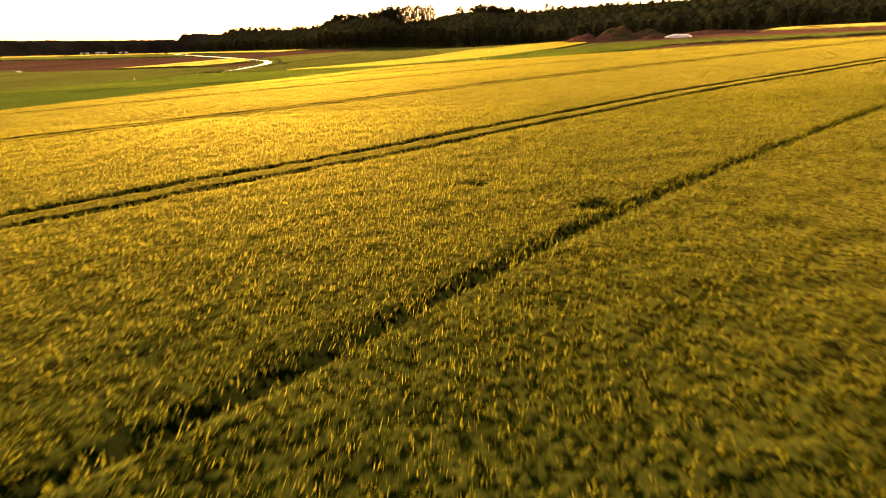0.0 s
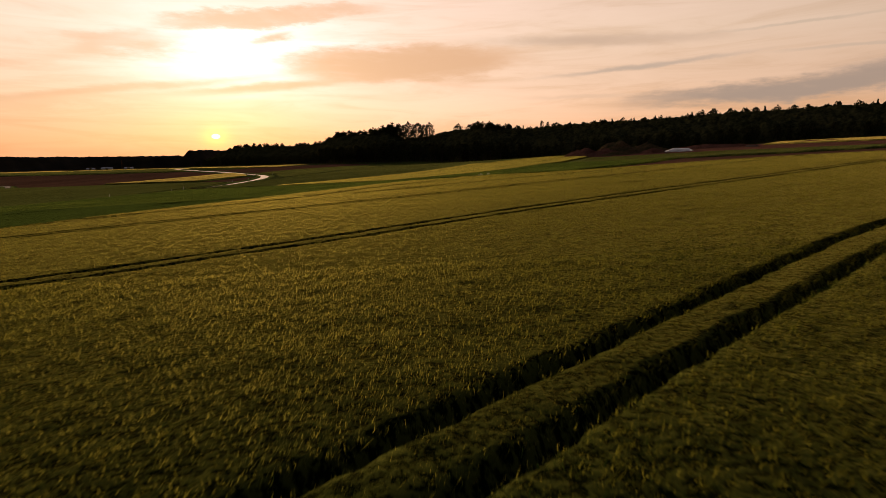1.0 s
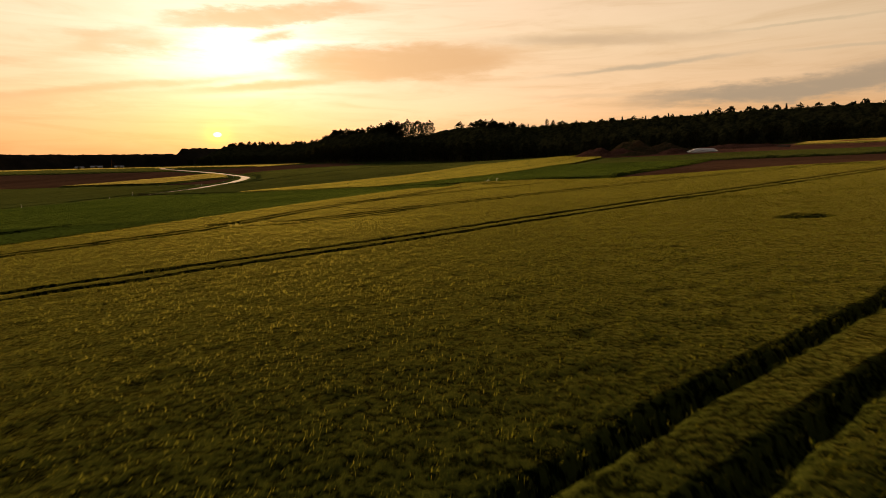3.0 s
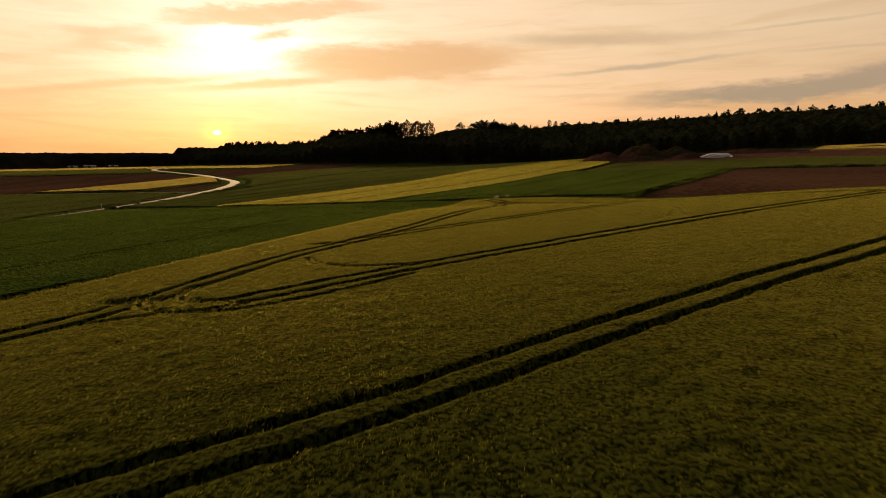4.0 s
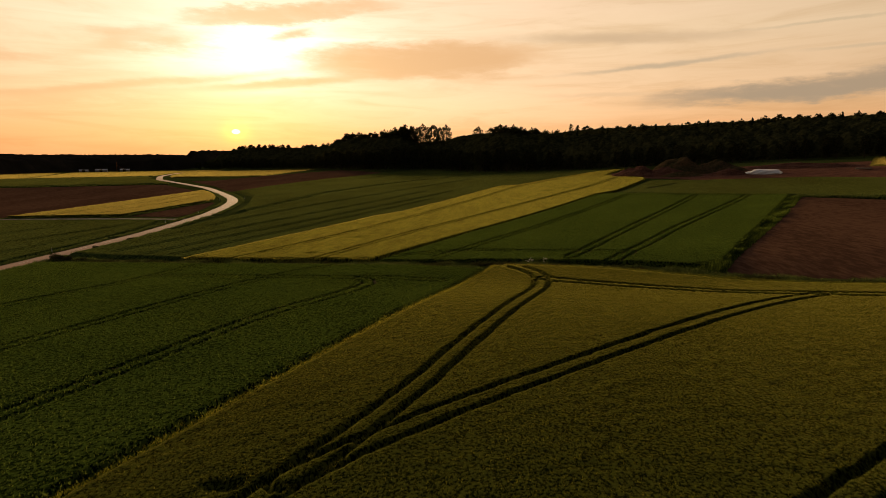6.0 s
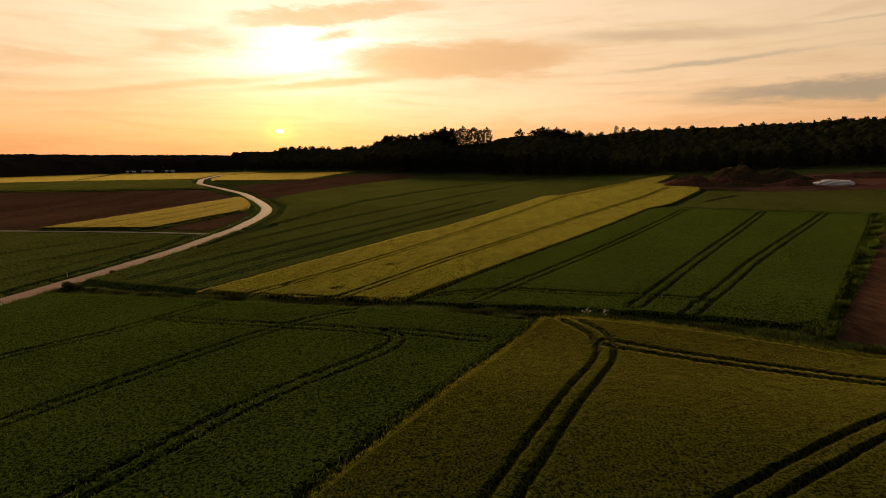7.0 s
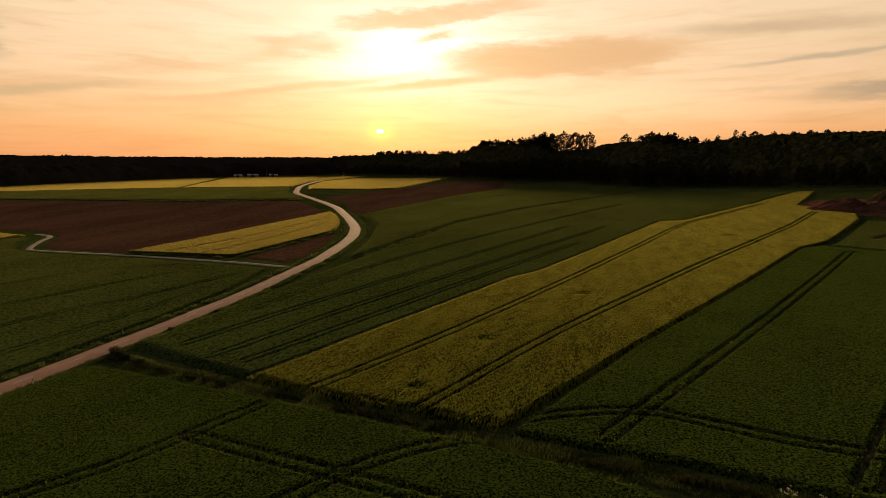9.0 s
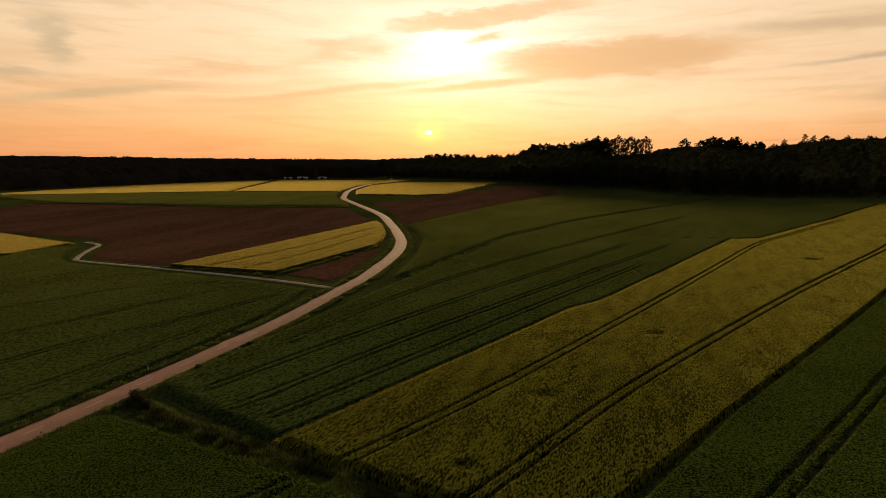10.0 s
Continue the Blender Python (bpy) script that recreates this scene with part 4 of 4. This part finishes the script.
def shrub(x, y, r, h, seed):
    g = np.random.default_rng(seed)
    root = tagged(new("shrub"), "low dark green bush on the road verge", "shrub", "verge shrubs")
    root.location = (x, y, land1(x, y))
    bm = bmesh.new()
    for k in range(5):
        stick(bm, (0, 0, 0), (g.uniform(-r, r) * 0.6, g.uniform(-r, r) * 0.6, h * g.uniform(0.6, 0.9)), 0.05, 0.015)
    part("stems", bm, M_BARK, root)
    cs = [(g.uniform(-r, r) * 0.6, g.uniform(-r, r) * 0.6, h * g.uniform(0.3, 0.75)) for _ in range(9)]
    v, f = leaf_cloud(g, cs, [r * 0.55] * 9, 90, 0.10)
    v[:, 2] = np.maximum(v[:, 2], 0.02)
    mesh_object("foliage", v, f, M_LEAF, root)


def stick(bm, a, b, ra, rb, sides=6):
    """A tapered limb from a to b."""
    a, b = Vector(a), Vector(b)
    q = (b - a).to_track_quat("Z", "Y")
    rings = []
    for c, r in ((a, ra), (b, rb)):
        rings.append([bm.verts.new(c + q @ Vector((r * math.cos(2 * math.pi * k / sides), r * math.sin(2 * math.pi * k / sides), 0))) for k in range(sides)])
    for k in range(sides):
        bm.faces.new((rings[0][k], rings[0][(k + 1) % sides], rings[1][(k + 1) % sides], rings[1][k]))
    bm.faces.new(rings[1])
    bm.faces.new(rings[0][::-1])


for i, (sx, sy, sr, sh) in enumerate([(-80.6, 229.5, 0.9, 0.8), (-81.0, 217.5, 1.3, 1.0), (-79.0, 216.0, 1.2, 0.9), (-76.5, 214.6, 1.1, 0.8), (-73, 213.4, 1.0, 0.7), (-80.8, 243, 0.8, 0.6)]):
    shrub(sx, sy, sr, sh, 80 + i)


# ---- roadside marker posts ----
def marker_post():
    root = tagged(new("marker_post"), "white plastic roadside marker post with black band", "marker post", "road marker posts")
    def shaft(z0, z1, w0, w1, d):
        bm = bmesh.new()
        lo = [bm.verts.new((sx * w0, sy * d, z0)) for sx, sy in ((-1, -1), (1, -1), (0.3, 1), (-0.3, 1))]
        hi = [bm.verts.new((sx * w1, sy * d, z1)) for sx, sy in ((-1, -1), (1, -1), (0.3, 1), (-0.3, 1))]
        for k in range(4):
            bm.faces.new((lo[k], lo[(k + 1) % 4], hi[(k + 1) % 4], hi[k]))
        bm.faces.new(hi)
        bm.faces.new(lo[::-1])
        return bm
    part("shaft", shaft(-0.2, 0.72, 0.07, 0.068, 0.055), M_POST, root)
    band = part("black_band", shaft(0.72, 0.93, 0.068, 0.066, 0.055), M_BLACK, root, "slanted black band")
    part("cap", shaft(0.93, 1.05, 0.066, 0.050, 0.050), M_POST, root)
    bm = bmesh.new()
    bmesh.ops.create_cube(bm, size=1.0, matrix=Matrix.Translation((0, -0.058, 0.83)) @ Matrix.Diagonal((0.05, 0.006, 0.14, 1)))
    part("reflector", bm, M_REFLECTOR, band, "small silver reflector")
    return root


first_post = marker_post()
POSTS = [(-81.4, 203.2), (-88.2, 226.3), (-92.2, 281.3), (-94.6, 308.5), (-87.6, 182.0), (-112.5, 368.0), (-131.0, 404.5), (-103.2, 374.0)]
first_post.location = (*POSTS[0], land1(*POSTS[0]))
for k, (qx, qy) in enumerate(POSTS[1:]):
    copy_thing(first_post, pose(qx, qy, land1(qx, qy), 0, 1.5 * (k % 3 - 1), 20 * k))


# ---- building plot: earth heaps, white sheeting ----
def heap(x, y, rx, ry, h, turn, seed, mat, label):
    k = 40
    u = np.linspace(-1, 1, k)
    U, V = np.meshgrid(u, u)
    r = np.hypot(U, V)
    shape = np.clip(1 - r ** 1.3, 0, 1) * (0.72 + 0.55 * rough(U * 10 + seed * 7, V * 10, 3.2, seed)) + ((rough(U * 10, V * 10, 0.9, seed) - 0.5) * 0.16 + (rough(U * 10, V * 10, 2.1, seed + 3) - 0.5) * 0.30 * (1 - r)) * (r < 0.95)
    c, s = math.cos(turn), math.sin(turn)
    lx, ly = U * rx, V * ry
    X, Y = x + lx * c - ly * s, y + lx * s + ly * c
    Z = land(X, Y) + h * shape - 0.15 * (r > 0.9)
    idx = np.arange(k * k).reshape(k, k)
    keep = r[:-1, :-1] < 1.1
    f = np.stack([idx[:-1, :-1], idx[:-1, 1:], idx[1:, 1:], idx[1:, :-1]], -1)[keep]
    tagged(mesh_object("soil_mound", np.stack([X, Y, Z], -1).reshape(-1, 3), f, mat, None, True), label, "earth heap", "earth heaps")


heap(84, 419, 14, 9, 5.6, -0.5, 1, M_HEAP, "red-brown tipped earth heap beside the barley")
heap(97, 414, 12, 8, 5.0, -0.4, 2, M_HEAP, "red-brown tipped earth heap beside the barley")
heap(108, 424, 17, 12, 8.6, -0.3, 3, M_HEAP_GRASS, "tall weed-covered earth heap below the wood")
heap(128, 428, 16, 8, 5.0, -0.2, 4, M_HEAP_GRASS, "low weed-covered earth bank")
heap(122, 398, 9, 5, 3.2, -0.5, 5, M_HEAP, "low red-brown soil heap")
heap(165, 420, 32, 7, 2.6, -0.6, 6, M_HEAP, "long low bank of pushed-up soil")
heap(215, 392, 30, 6, 1.2, -0.55, 7, M_HEAP, "long low bank of pushed-up soil")
heap(102, 404, 11, 5, 2.6, -0.4, 8, M_HEAP_GRASS, "grassy foot of the earth heaps")


def sheeted_stack():
    """A long covered stack with a trailing end of the sheet."""
    root = tagged(new("covered_stack"), "long stack under bright white plastic sheeting", "sheeting")
    cx, cy = 135, 392
    root.location = (cx, cy, land1(cx, cy))
    root.rotation_euler = (0, 0, -0.62)

    def loft(sections):
        bm = bmesh.new()
        rows = []
        for px, w, h in sections:
            ring = []
            for k in range(9):
                a = math.pi * k / 8
                wob = 0.06 * math.sin(5.1 * px + 2.3 * k)
                ring.append(bm.verts.new((px, -1.7 * w * math.cos(a) * (1 + wob), 1.15 * h * max(0, math.sin(a)) * (1 + wob) - 0.1)))
            rows.append(ring)
        for a, b in zip(rows, rows[1:]):
            for k in range(8):
                bm.faces.new((a[k], a[k + 1], b[k + 1], b[k]))
        bm.faces.new(rows[0])
        bm.faces.new(rows[-1][::-1])
        bmesh.ops.recalc_face_normals(bm, faces=bm.faces)
        return bm
    part("cover", loft([(-5.0, 2.4, 0.9), (-4.0, 2.9, 1.7), (-2, 3.1, 2.1), (0, 3.1, 2.0), (3, 3.0, 2.0), (6, 3.0, 1.9), (7.6, 2.6, 1.2), (8.1, 1.9, 0.3)]), M_TARP, root)
    part("loose_sheet", loft([(-10.5, 1.0, 0.25), (-9.5, 1.6, 0.7), (-8, 1.8, 0.5), (-6.6, 1.6, 0.9), (-5.1, 1.9, 1.2)]), M_TARP, root, "trailing white sheet end")
    part("sheet_hem", loft([(8.1, 1.5, 0.35), (9.5, 1.3, 0.3), (11.5, 0.9, 0.25)]), M_TARP, root, "flat white sheet hem")


sheeted_stack()


def board_pile(x, y):
    """Loose boards and beams across two bearers."""
    root = tagged(new("board_pile"), "small untidy pile of grey boards on the plot", "building material")
    root.location, root.rotation_euler = (x, y, land1(x, y) + 0.1), (0, 0, -0.5)
    g = random.Random(3)

    def beam(name, cx, cy, cz, w, d, h, turn):
        bm = bmesh.new()
        bmesh.ops.create_cube(bm, size=1.0, matrix=Matrix.Translation((cx, cy, cz)) @ Matrix.Rotation(turn, 4, "Z") @ Matrix.Diagonal((w, d, h, 1)))
        part(name, bm, M_BOARD, root)
    for cx in (-2.0, 2.0):
        beam("bearer", cx, 0, 0.1, 0.2, 2.4, 0.25, 0)
    for k in range(12):
        beam("board", g.uniform(-0.4, 0.4), -0.9 + 0.6 * (k % 4), 0.36 + 0.24 * (k // 4), g.uniform(4.6, 6.0), 0.45, 0.2, g.uniform(-0.06, 0.06))


board_pile(173.5, 381.5)


# ---- farm far off by the woods ----
def barn(x, y, w, d, h, turn, label):
    root = tagged(new("barn"), label, "barn", "far farm buildings")
    root.location = (x, y, land1(x, y) - 0.2)
    root.rotation_euler = (0, 0, turn)
    bm = bmesh.new()
    bmesh.ops.create_cube(bm, size=1.0, matrix=Matrix.Translation((0, 0, h / 2)) @ Matrix.Diagonal((w, d, h, 1)))
    part("wall", bm, M_WALL, root)
    bm = bmesh.new()
    o, rise = 0.5, d * 0.22
    a = [bm.verts.new((sx * (w / 2 + o), sy * (d / 2 + o), h + z)) for z in (0.02, 0.22) for sx, sy in ((-1, -1), (1, -1), (1, 1), (-1, 1))]
    r = [bm.verts.new((sx * (w / 2 + o), 0, h + rise + 0.22)) for sx in (-1, 1)]
    for q in ((a[3], a[2], a[1], a[0]), (a[4], a[5], r[1], r[0]), (a[6], a[7], r[0], r[1]), (a[0], a[1], a[5], a[4]), (a[2], a[3], a[7], a[6]), (a[1], a[2], a[6], r[1], a[5]), (a[3], a[0], a[4], r[0], a[7])):
        bm.faces.new(q)
    part("roof", bm, M_ROOF, root, "pale metal roof")
    bm = bmesh.new()
    bmesh.ops.create_cube(bm, size=1.0, matrix=Matrix.Translation((0, -d / 2 - 0.03, 1.9)) @ Matrix.Diagonal((4, 0.1, 3.8, 1)))
    part("door", bm, M_PANE, root, "dark barn door")


for q in ((-548, 972, 15, 9, 2.4, 0.4, "long low barn with a pale metal roof"), (-572, 968, 11, 8, 2.0, 0.4, "low barn with a pale metal roof"), (-520, 985, 12, 8, 2.2, 0.3, "low barn with a pale metal roof")):
    barn(*q)


def mast():
    root = tagged(new("mast"), "slim lattice mast standing among far farm roofs", "mast")
    root.location = (-522, 968, land1(-522, 968))
    bm = bmesh.new()
    stick(bm, (0, 0, -0.3), (0, 0, 15), 0.45, 0.25, 5)
    part("pole", bm, M_STEEL, root)
    bm = bmesh.new()
    stick(bm, (0, 0, 10.5), (7, 1, 5.0), 0.22, 0.15, 5)
    part("boom", bm, M_STEEL, root)


mast()


# ---- woods ----
def tree_kind(seed, h, spread, bare=0.25, gaps=0.0):
    """Trunk and crown meshes of one leafy tree, h metres high."""
    g = np.random.default_rng(seed)
    bm = bmesh.new()
    top = Vector((g.normal(0, 0.4), g.normal(0, 0.4), h * 0.72))
    bend = Vector((g.normal(0, 0.3), g.normal(0, 0.3), h * 0.35))
    stick(bm, (0, 0, -0.5), bend, 0.020 * h, 0.014 * h)
    stick(bm, bend, top, 0.014 * h, 0.004 * h)
    cs, rs = [], []
    for k in range(20):
        f = bare + (1 - bare) * (k + 0.5) / 20
        z = h * (f * 0.92 + 0.02)
        env = spread * math.sin(math.pi * min(1, max(0.08, (f - bare) / (1.04 - bare))) ** 0.75) + 0.6
        a = k * 2.4 + g.uniform(-0.5, 0.5)
        r = env * g.uniform(0.35, 0.95)
        c = Vector((r * math.cos(a), r * math.sin(a), z))
        start = bend.lerp(top, min(1, max(0, (z * 0.8 - bend.z) / (top.z - bend.z))))
        stick(bm, start, c, 0.005 * h, 0.0015 * h, 3)
        cs.append(tuple(c))
        rs.append(spread * g.uniform(0.28, 0.46) * (1 - 0.35 * gaps))
    trunk = bpy.data.meshes.new("trunk")
    bm.to_mesh(trunk)
    bm.free()
    trunk.materials.append(M_BARK)
    v, f = leaf_cloud(g, cs, rs, int(26 + 14 * gaps), 0.98 - 0.62 * gaps)
    return trunk, (v, f)


def spruce_kind(seed, h, spread):
    g = np.random.default_rng(seed)
    bm = bmesh.new()
    stick(bm, (0, 0, -0.5), (0, 0, h * 0.97), 0.016 * h, 0.002 * h)
    trunk = bpy.data.meshes.new("trunk")
    bm.to_mesh(trunk)
    bm.free()
    trunk.materials.append(M_BARK)
    cs, rs = [], []
    for k in range(26):
        f = (k + 0.5) / 26
        for j in range(3):
            a = g.uniform(0, 6.28)
            r = spread * (1 - f) * g.uniform(0.3, 0.95)
            cs.append((r * math.cos(a), r * math.sin(a), h * (0.12 + 0.86 * f)))
            rs.append(0.25 + spread * 0.28 * (1 - f))
    v, f = leaf_cloud(g, cs, rs, 8, 0.85, 0.6)
    return trunk, (v, f)


KINDS = []
for seed, h, spread, bare, gaps in ((101, 22, 6.2, 0.22, 0), (102, 25, 5.6, 0.38, 0.4), (103, 20, 5.6, 0.15, 0), (104, 24, 6.8, 0.25, 0.1), (105, 26, 3.6, 0.45, 0.7)):
    KINDS.append((h, *tree_kind(seed, h, spread, bare, gaps), M_LEAF, "tree"))
for seed, h, spread in ((111, 25, 4.4), (112, 21, 3.8)):
    KINDS.append((h, *spruce_kind(seed, h, spread), M_NEEDLE, "spruce"))
PROTO = []
for h, trunk, (v, f), mat, word in KINDS:
    me = mesh_object("crown", v, f, mat)
    data = me.data
    bpy.data.objects.remove(me)
    PROTO.append((h, trunk, data, word))
LABELS = {"tree": "dark broadleaf tree at the edge of the wood", "spruce": "dark pointed spruce on the wooded rise"}


def plant(kind, x, y, height, turn, group, label="", sink=0.0):
    h, trunk, crown, word = PROTO[kind]
    root = tagged(new("spruce" if word == "spruce" else "tree"), label or LABELS[word], word, group)
    k = height / h
    root.location, root.rotation_euler, root.scale = (x, y, land1(x, y) - sink), (0, 0, turn), (k, k, k)
    for nm, data in (("trunk", trunk), ("crown", crown)):
        o = new(nm, data)
        o.parent = root


def along(line, step, offset):
    p = np.array(line, float)
    s = np.concatenate([[0], np.cumsum(np.hypot(*np.diff(p, axis=0).T))])
    out = []
    for d in np.arange(0, s[-1], step):
        x, y = np.interp(d, s, p[:, 0]), np.interp(d, s, p[:, 1])
        x2, y2 = np.interp(min(d + 3, s[-1]), s, p[:, 0]), np.interp(min(d + 3, s[-1]), s, p[:, 1])
        n = math.hypot(x2 - x, y2 - y) or 1
        out.append((x - (y2 - y) / n * offset, y + (x2 - x) / n * offset))
    return out


WOOD_X = [-440, -390, -328, -266, -200, -192, -163, -116, -74, -47, 1, 28, 56, 75, 83, 95, 115, 150, 172, 200, 214, 236, 259, 275, 298, 330, 420]
WOOD_TOP = [13, 19.5, 20, 17, 16.5, 25, 28, 26, 31, 30, 26, 27, 21, 22, 15, 17, 18.5, 20, 19, 18, 15.5, 18.5, 19, 17, 17.5, 17, 19]


def wood_height(x):
    """Tallest trees along the skyline, by place."""
    return float(np.interp(x, WOOD_X, WOOD_TOP))


rnd = random.Random(5)


def tree_choice(x, off):
    if x > 75 and off > 10 and rnd.random() < (0.5 if x < 230 else 0.25):
        return rnd.choice((5, 6))
    return rnd.choice((0, 0, 1, 2, 3, 3))


for off, step, group, low in ((3, 10, "front trees of the wood", 0.85), (72, 11, "skyline trees of the wood", 1.0)):
    for x, y in along(WOOD_FOOT[:-2], step, off):
        x, y = x + rnd.uniform(-3, 3), y + rnd.uniform(-4, 4)
        if off > 50 and -74 < x < -26:
            continue
        kind = tree_choice(x, off)
        plant(kind, x, y, wood_height(x) * low * (rnd.uniform(0.92, 1.03) if x > 75 else rnd.uniform(0.84, 1.06)), rnd.uniform(0, 6.28), group)


def treetops():
    """The uncounted crowns behind the front trees, joined."""
    vs, fs, at = [], [], 0
    for off, step, low in ((78, 8.5, 1.0), (170, 16, 0.95), (215, 15, 0.95), (250, 10, 1.0)):
        for x, y in along(WOOD_FOOT[:-2], step, off):
            x, y = x + rnd.uniform(-4, 4), y + rnd.uniform(-4, 4)
            if off > 50 and -74 < x < -26:
                continue
            if off > 100 and x < 45:
                continue
            h, _, (v, f), _, _ = KINDS[rnd.choice((0, 2, 3, 3))]
            k, a = wood_height(x) * low * rnd.uniform(0.8, 1.06) * (0.9 if x > 75 else 1) / h, rnd.uniform(0, 6.28)
            c, s = math.cos(a) * k, math.sin(a) * k
            vs.append(np.stack([v[:, 0] * c - v[:, 1] * s + x, v[:, 0] * s + v[:, 1] * c + y, v[:, 2] * k + land1(x, y)], -1))
            fs.append(f[: len(v) // 4] + at)
            at += len(v)
    tagged(mesh_object("treetops", np.concatenate(vs), np.concatenate(fs), M_LEAF), "close-set dark leafy treetops of the wood", "woodland", kind="stuff")


treetops()
for k, x, y, h in ((4, 120, 858, 62.0 - land1(120, 858)), (4, 129, 862, 60.5 - land1(129, 862)), (1, 136, 858, 58 - land1(136, 858)), (0, -72, 828, 30), (1, -65, 826, 29), (3, -59, 830, 31), (4, -52, 828, 29), (0, -46, 824, 30), (1, -39, 826, 28), (3, -31, 824, 29)):
    plant(k, x, y, h, rnd.uniform(0, 6.28), "open tall trees", "tall open-crowned tree standing above the wood")


def canopy(name, label, poly, cell, height, rag, seed, mat=M_WOODS, edge=12, heads=8.0, clearing=None, sway=0.0):
    """The closed leaf canopy of a wood, lumpy, down to the ground at its edge."""
    px, py = [p[0] for p in poly], [p[1] for p in poly]
    X, Y = np.meshgrid(np.arange(min(px), max(px), cell), np.arange(min(py), max(py), cell))
    X, Y = X + (lattice(X, Y, 3) - 0.5) * cell * 0.7, Y + (lattice(X, Y, 4) - 0.5) * cell * 0.7
    ins = inside(X, Y, poly)
    keep = ins[:-1, :-1] & ins[1:, :-1] & ins[:-1, 1:] & ins[1:, 1:]
    d, _, _ = segments_distance(X, Y, poly + poly[:1])
    lump = domes(X, Y, heads, seed) * 0.7 + rough(X, Y, 20, seed + 1) * 0.2 + lattice(X * 0.7, Y * 1.3, seed) * 0.1
    height = height(X) if callable(height) else height
    if clearing:
        height = height * (1 - 0.5 * np.exp(-((X - clearing[0]) / clearing[1]) ** 4))
    height = height + sway * (rough(X, Y, 260, seed + 5) - 0.5)
    Z = land(X, Y) + (height * (0.75 + 0.25 * smoothstep(0, edge, d)) + (lump - 0.5) * rag) * smoothstep(0, edge * 0.6, d) - 3 * (1 - smoothstep(0, edge * 0.4, d))
    idx = np.arange(X.size).reshape(X.shape)
    f = np.stack([idx[:-1, :-1], idx[:-1, 1:], idx[1:, 1:], idx[1:, :-1]], -1)[keep]
    tagged(mesh_object(name, np.stack([X, Y, Z], -1).reshape(-1, 3), f, mat), label, "woodland", kind="stuff")


MASS = along(WOOD_FOOT[:-1], 30, 8) + along(WOOD_FOOT[:-1], 30, 96)[::-1]
canopy("woodland", "dense dark undergrowth and leaf canopy of the wood", MASS, 2.2, lambda x: 0.62 * np.interp(x, WOOD_X, WOOD_TOP), 7, 7, edge=14, clearing=(-50, 34))
EAST = along(WOOD_FOOT[6:-1], 30, 92) + along(WOOD_FOOT[6:-1], 30, 265)[::-1]
canopy("woodland", "dense leaf canopy on the wooded rise", EAST, 3.0, 11.5, 7, 8, edge=14)
FAR_W = [(-780, 420), (-690, 545), (-655, 700), (-618, 895), (-575, 1000), (-432, 1060), (-440, 1600), (-800, 1700), (-1500, 1300), (-1900, 700), (-1300, 300)]
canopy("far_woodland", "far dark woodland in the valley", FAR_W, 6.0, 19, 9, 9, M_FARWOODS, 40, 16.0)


def far_ridge(count, seed):
    """Open rows of far crowns along the horizon, joined; light comes through them."""
    g = np.random.default_rng(seed)
    a = np.radians(g.uniform(-62, 72, count))
    r = g.uniform(1930, 1995, count)
    x, y = -r * np.sin(a), 100 + r * np.cos(a)
    h = 4 + 9 * rough(x, y, 240, 5) + 5 * rough(x, y, 60, 6) + g.uniform(-2, 2, count)
    ground = land(x, y)
    cs, rs = [], []
    for f, w in ((0.18, 1.0), (0.42, 1.0), (0.66, 0.85), (0.88, 0.5)):
        cs.append(np.stack([x, y, ground + h * f], -1))
        rs.append(np.full(count, 6.5 * w))
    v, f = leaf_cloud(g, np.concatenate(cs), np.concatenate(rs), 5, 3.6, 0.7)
    tagged(mesh_object("far_woodland", v, f, M_FARWOODS), "brown wooded ridge along the horizon, haze put into its leaf colour", "woodland", kind="stuff")


far_ridge(1500, 12)
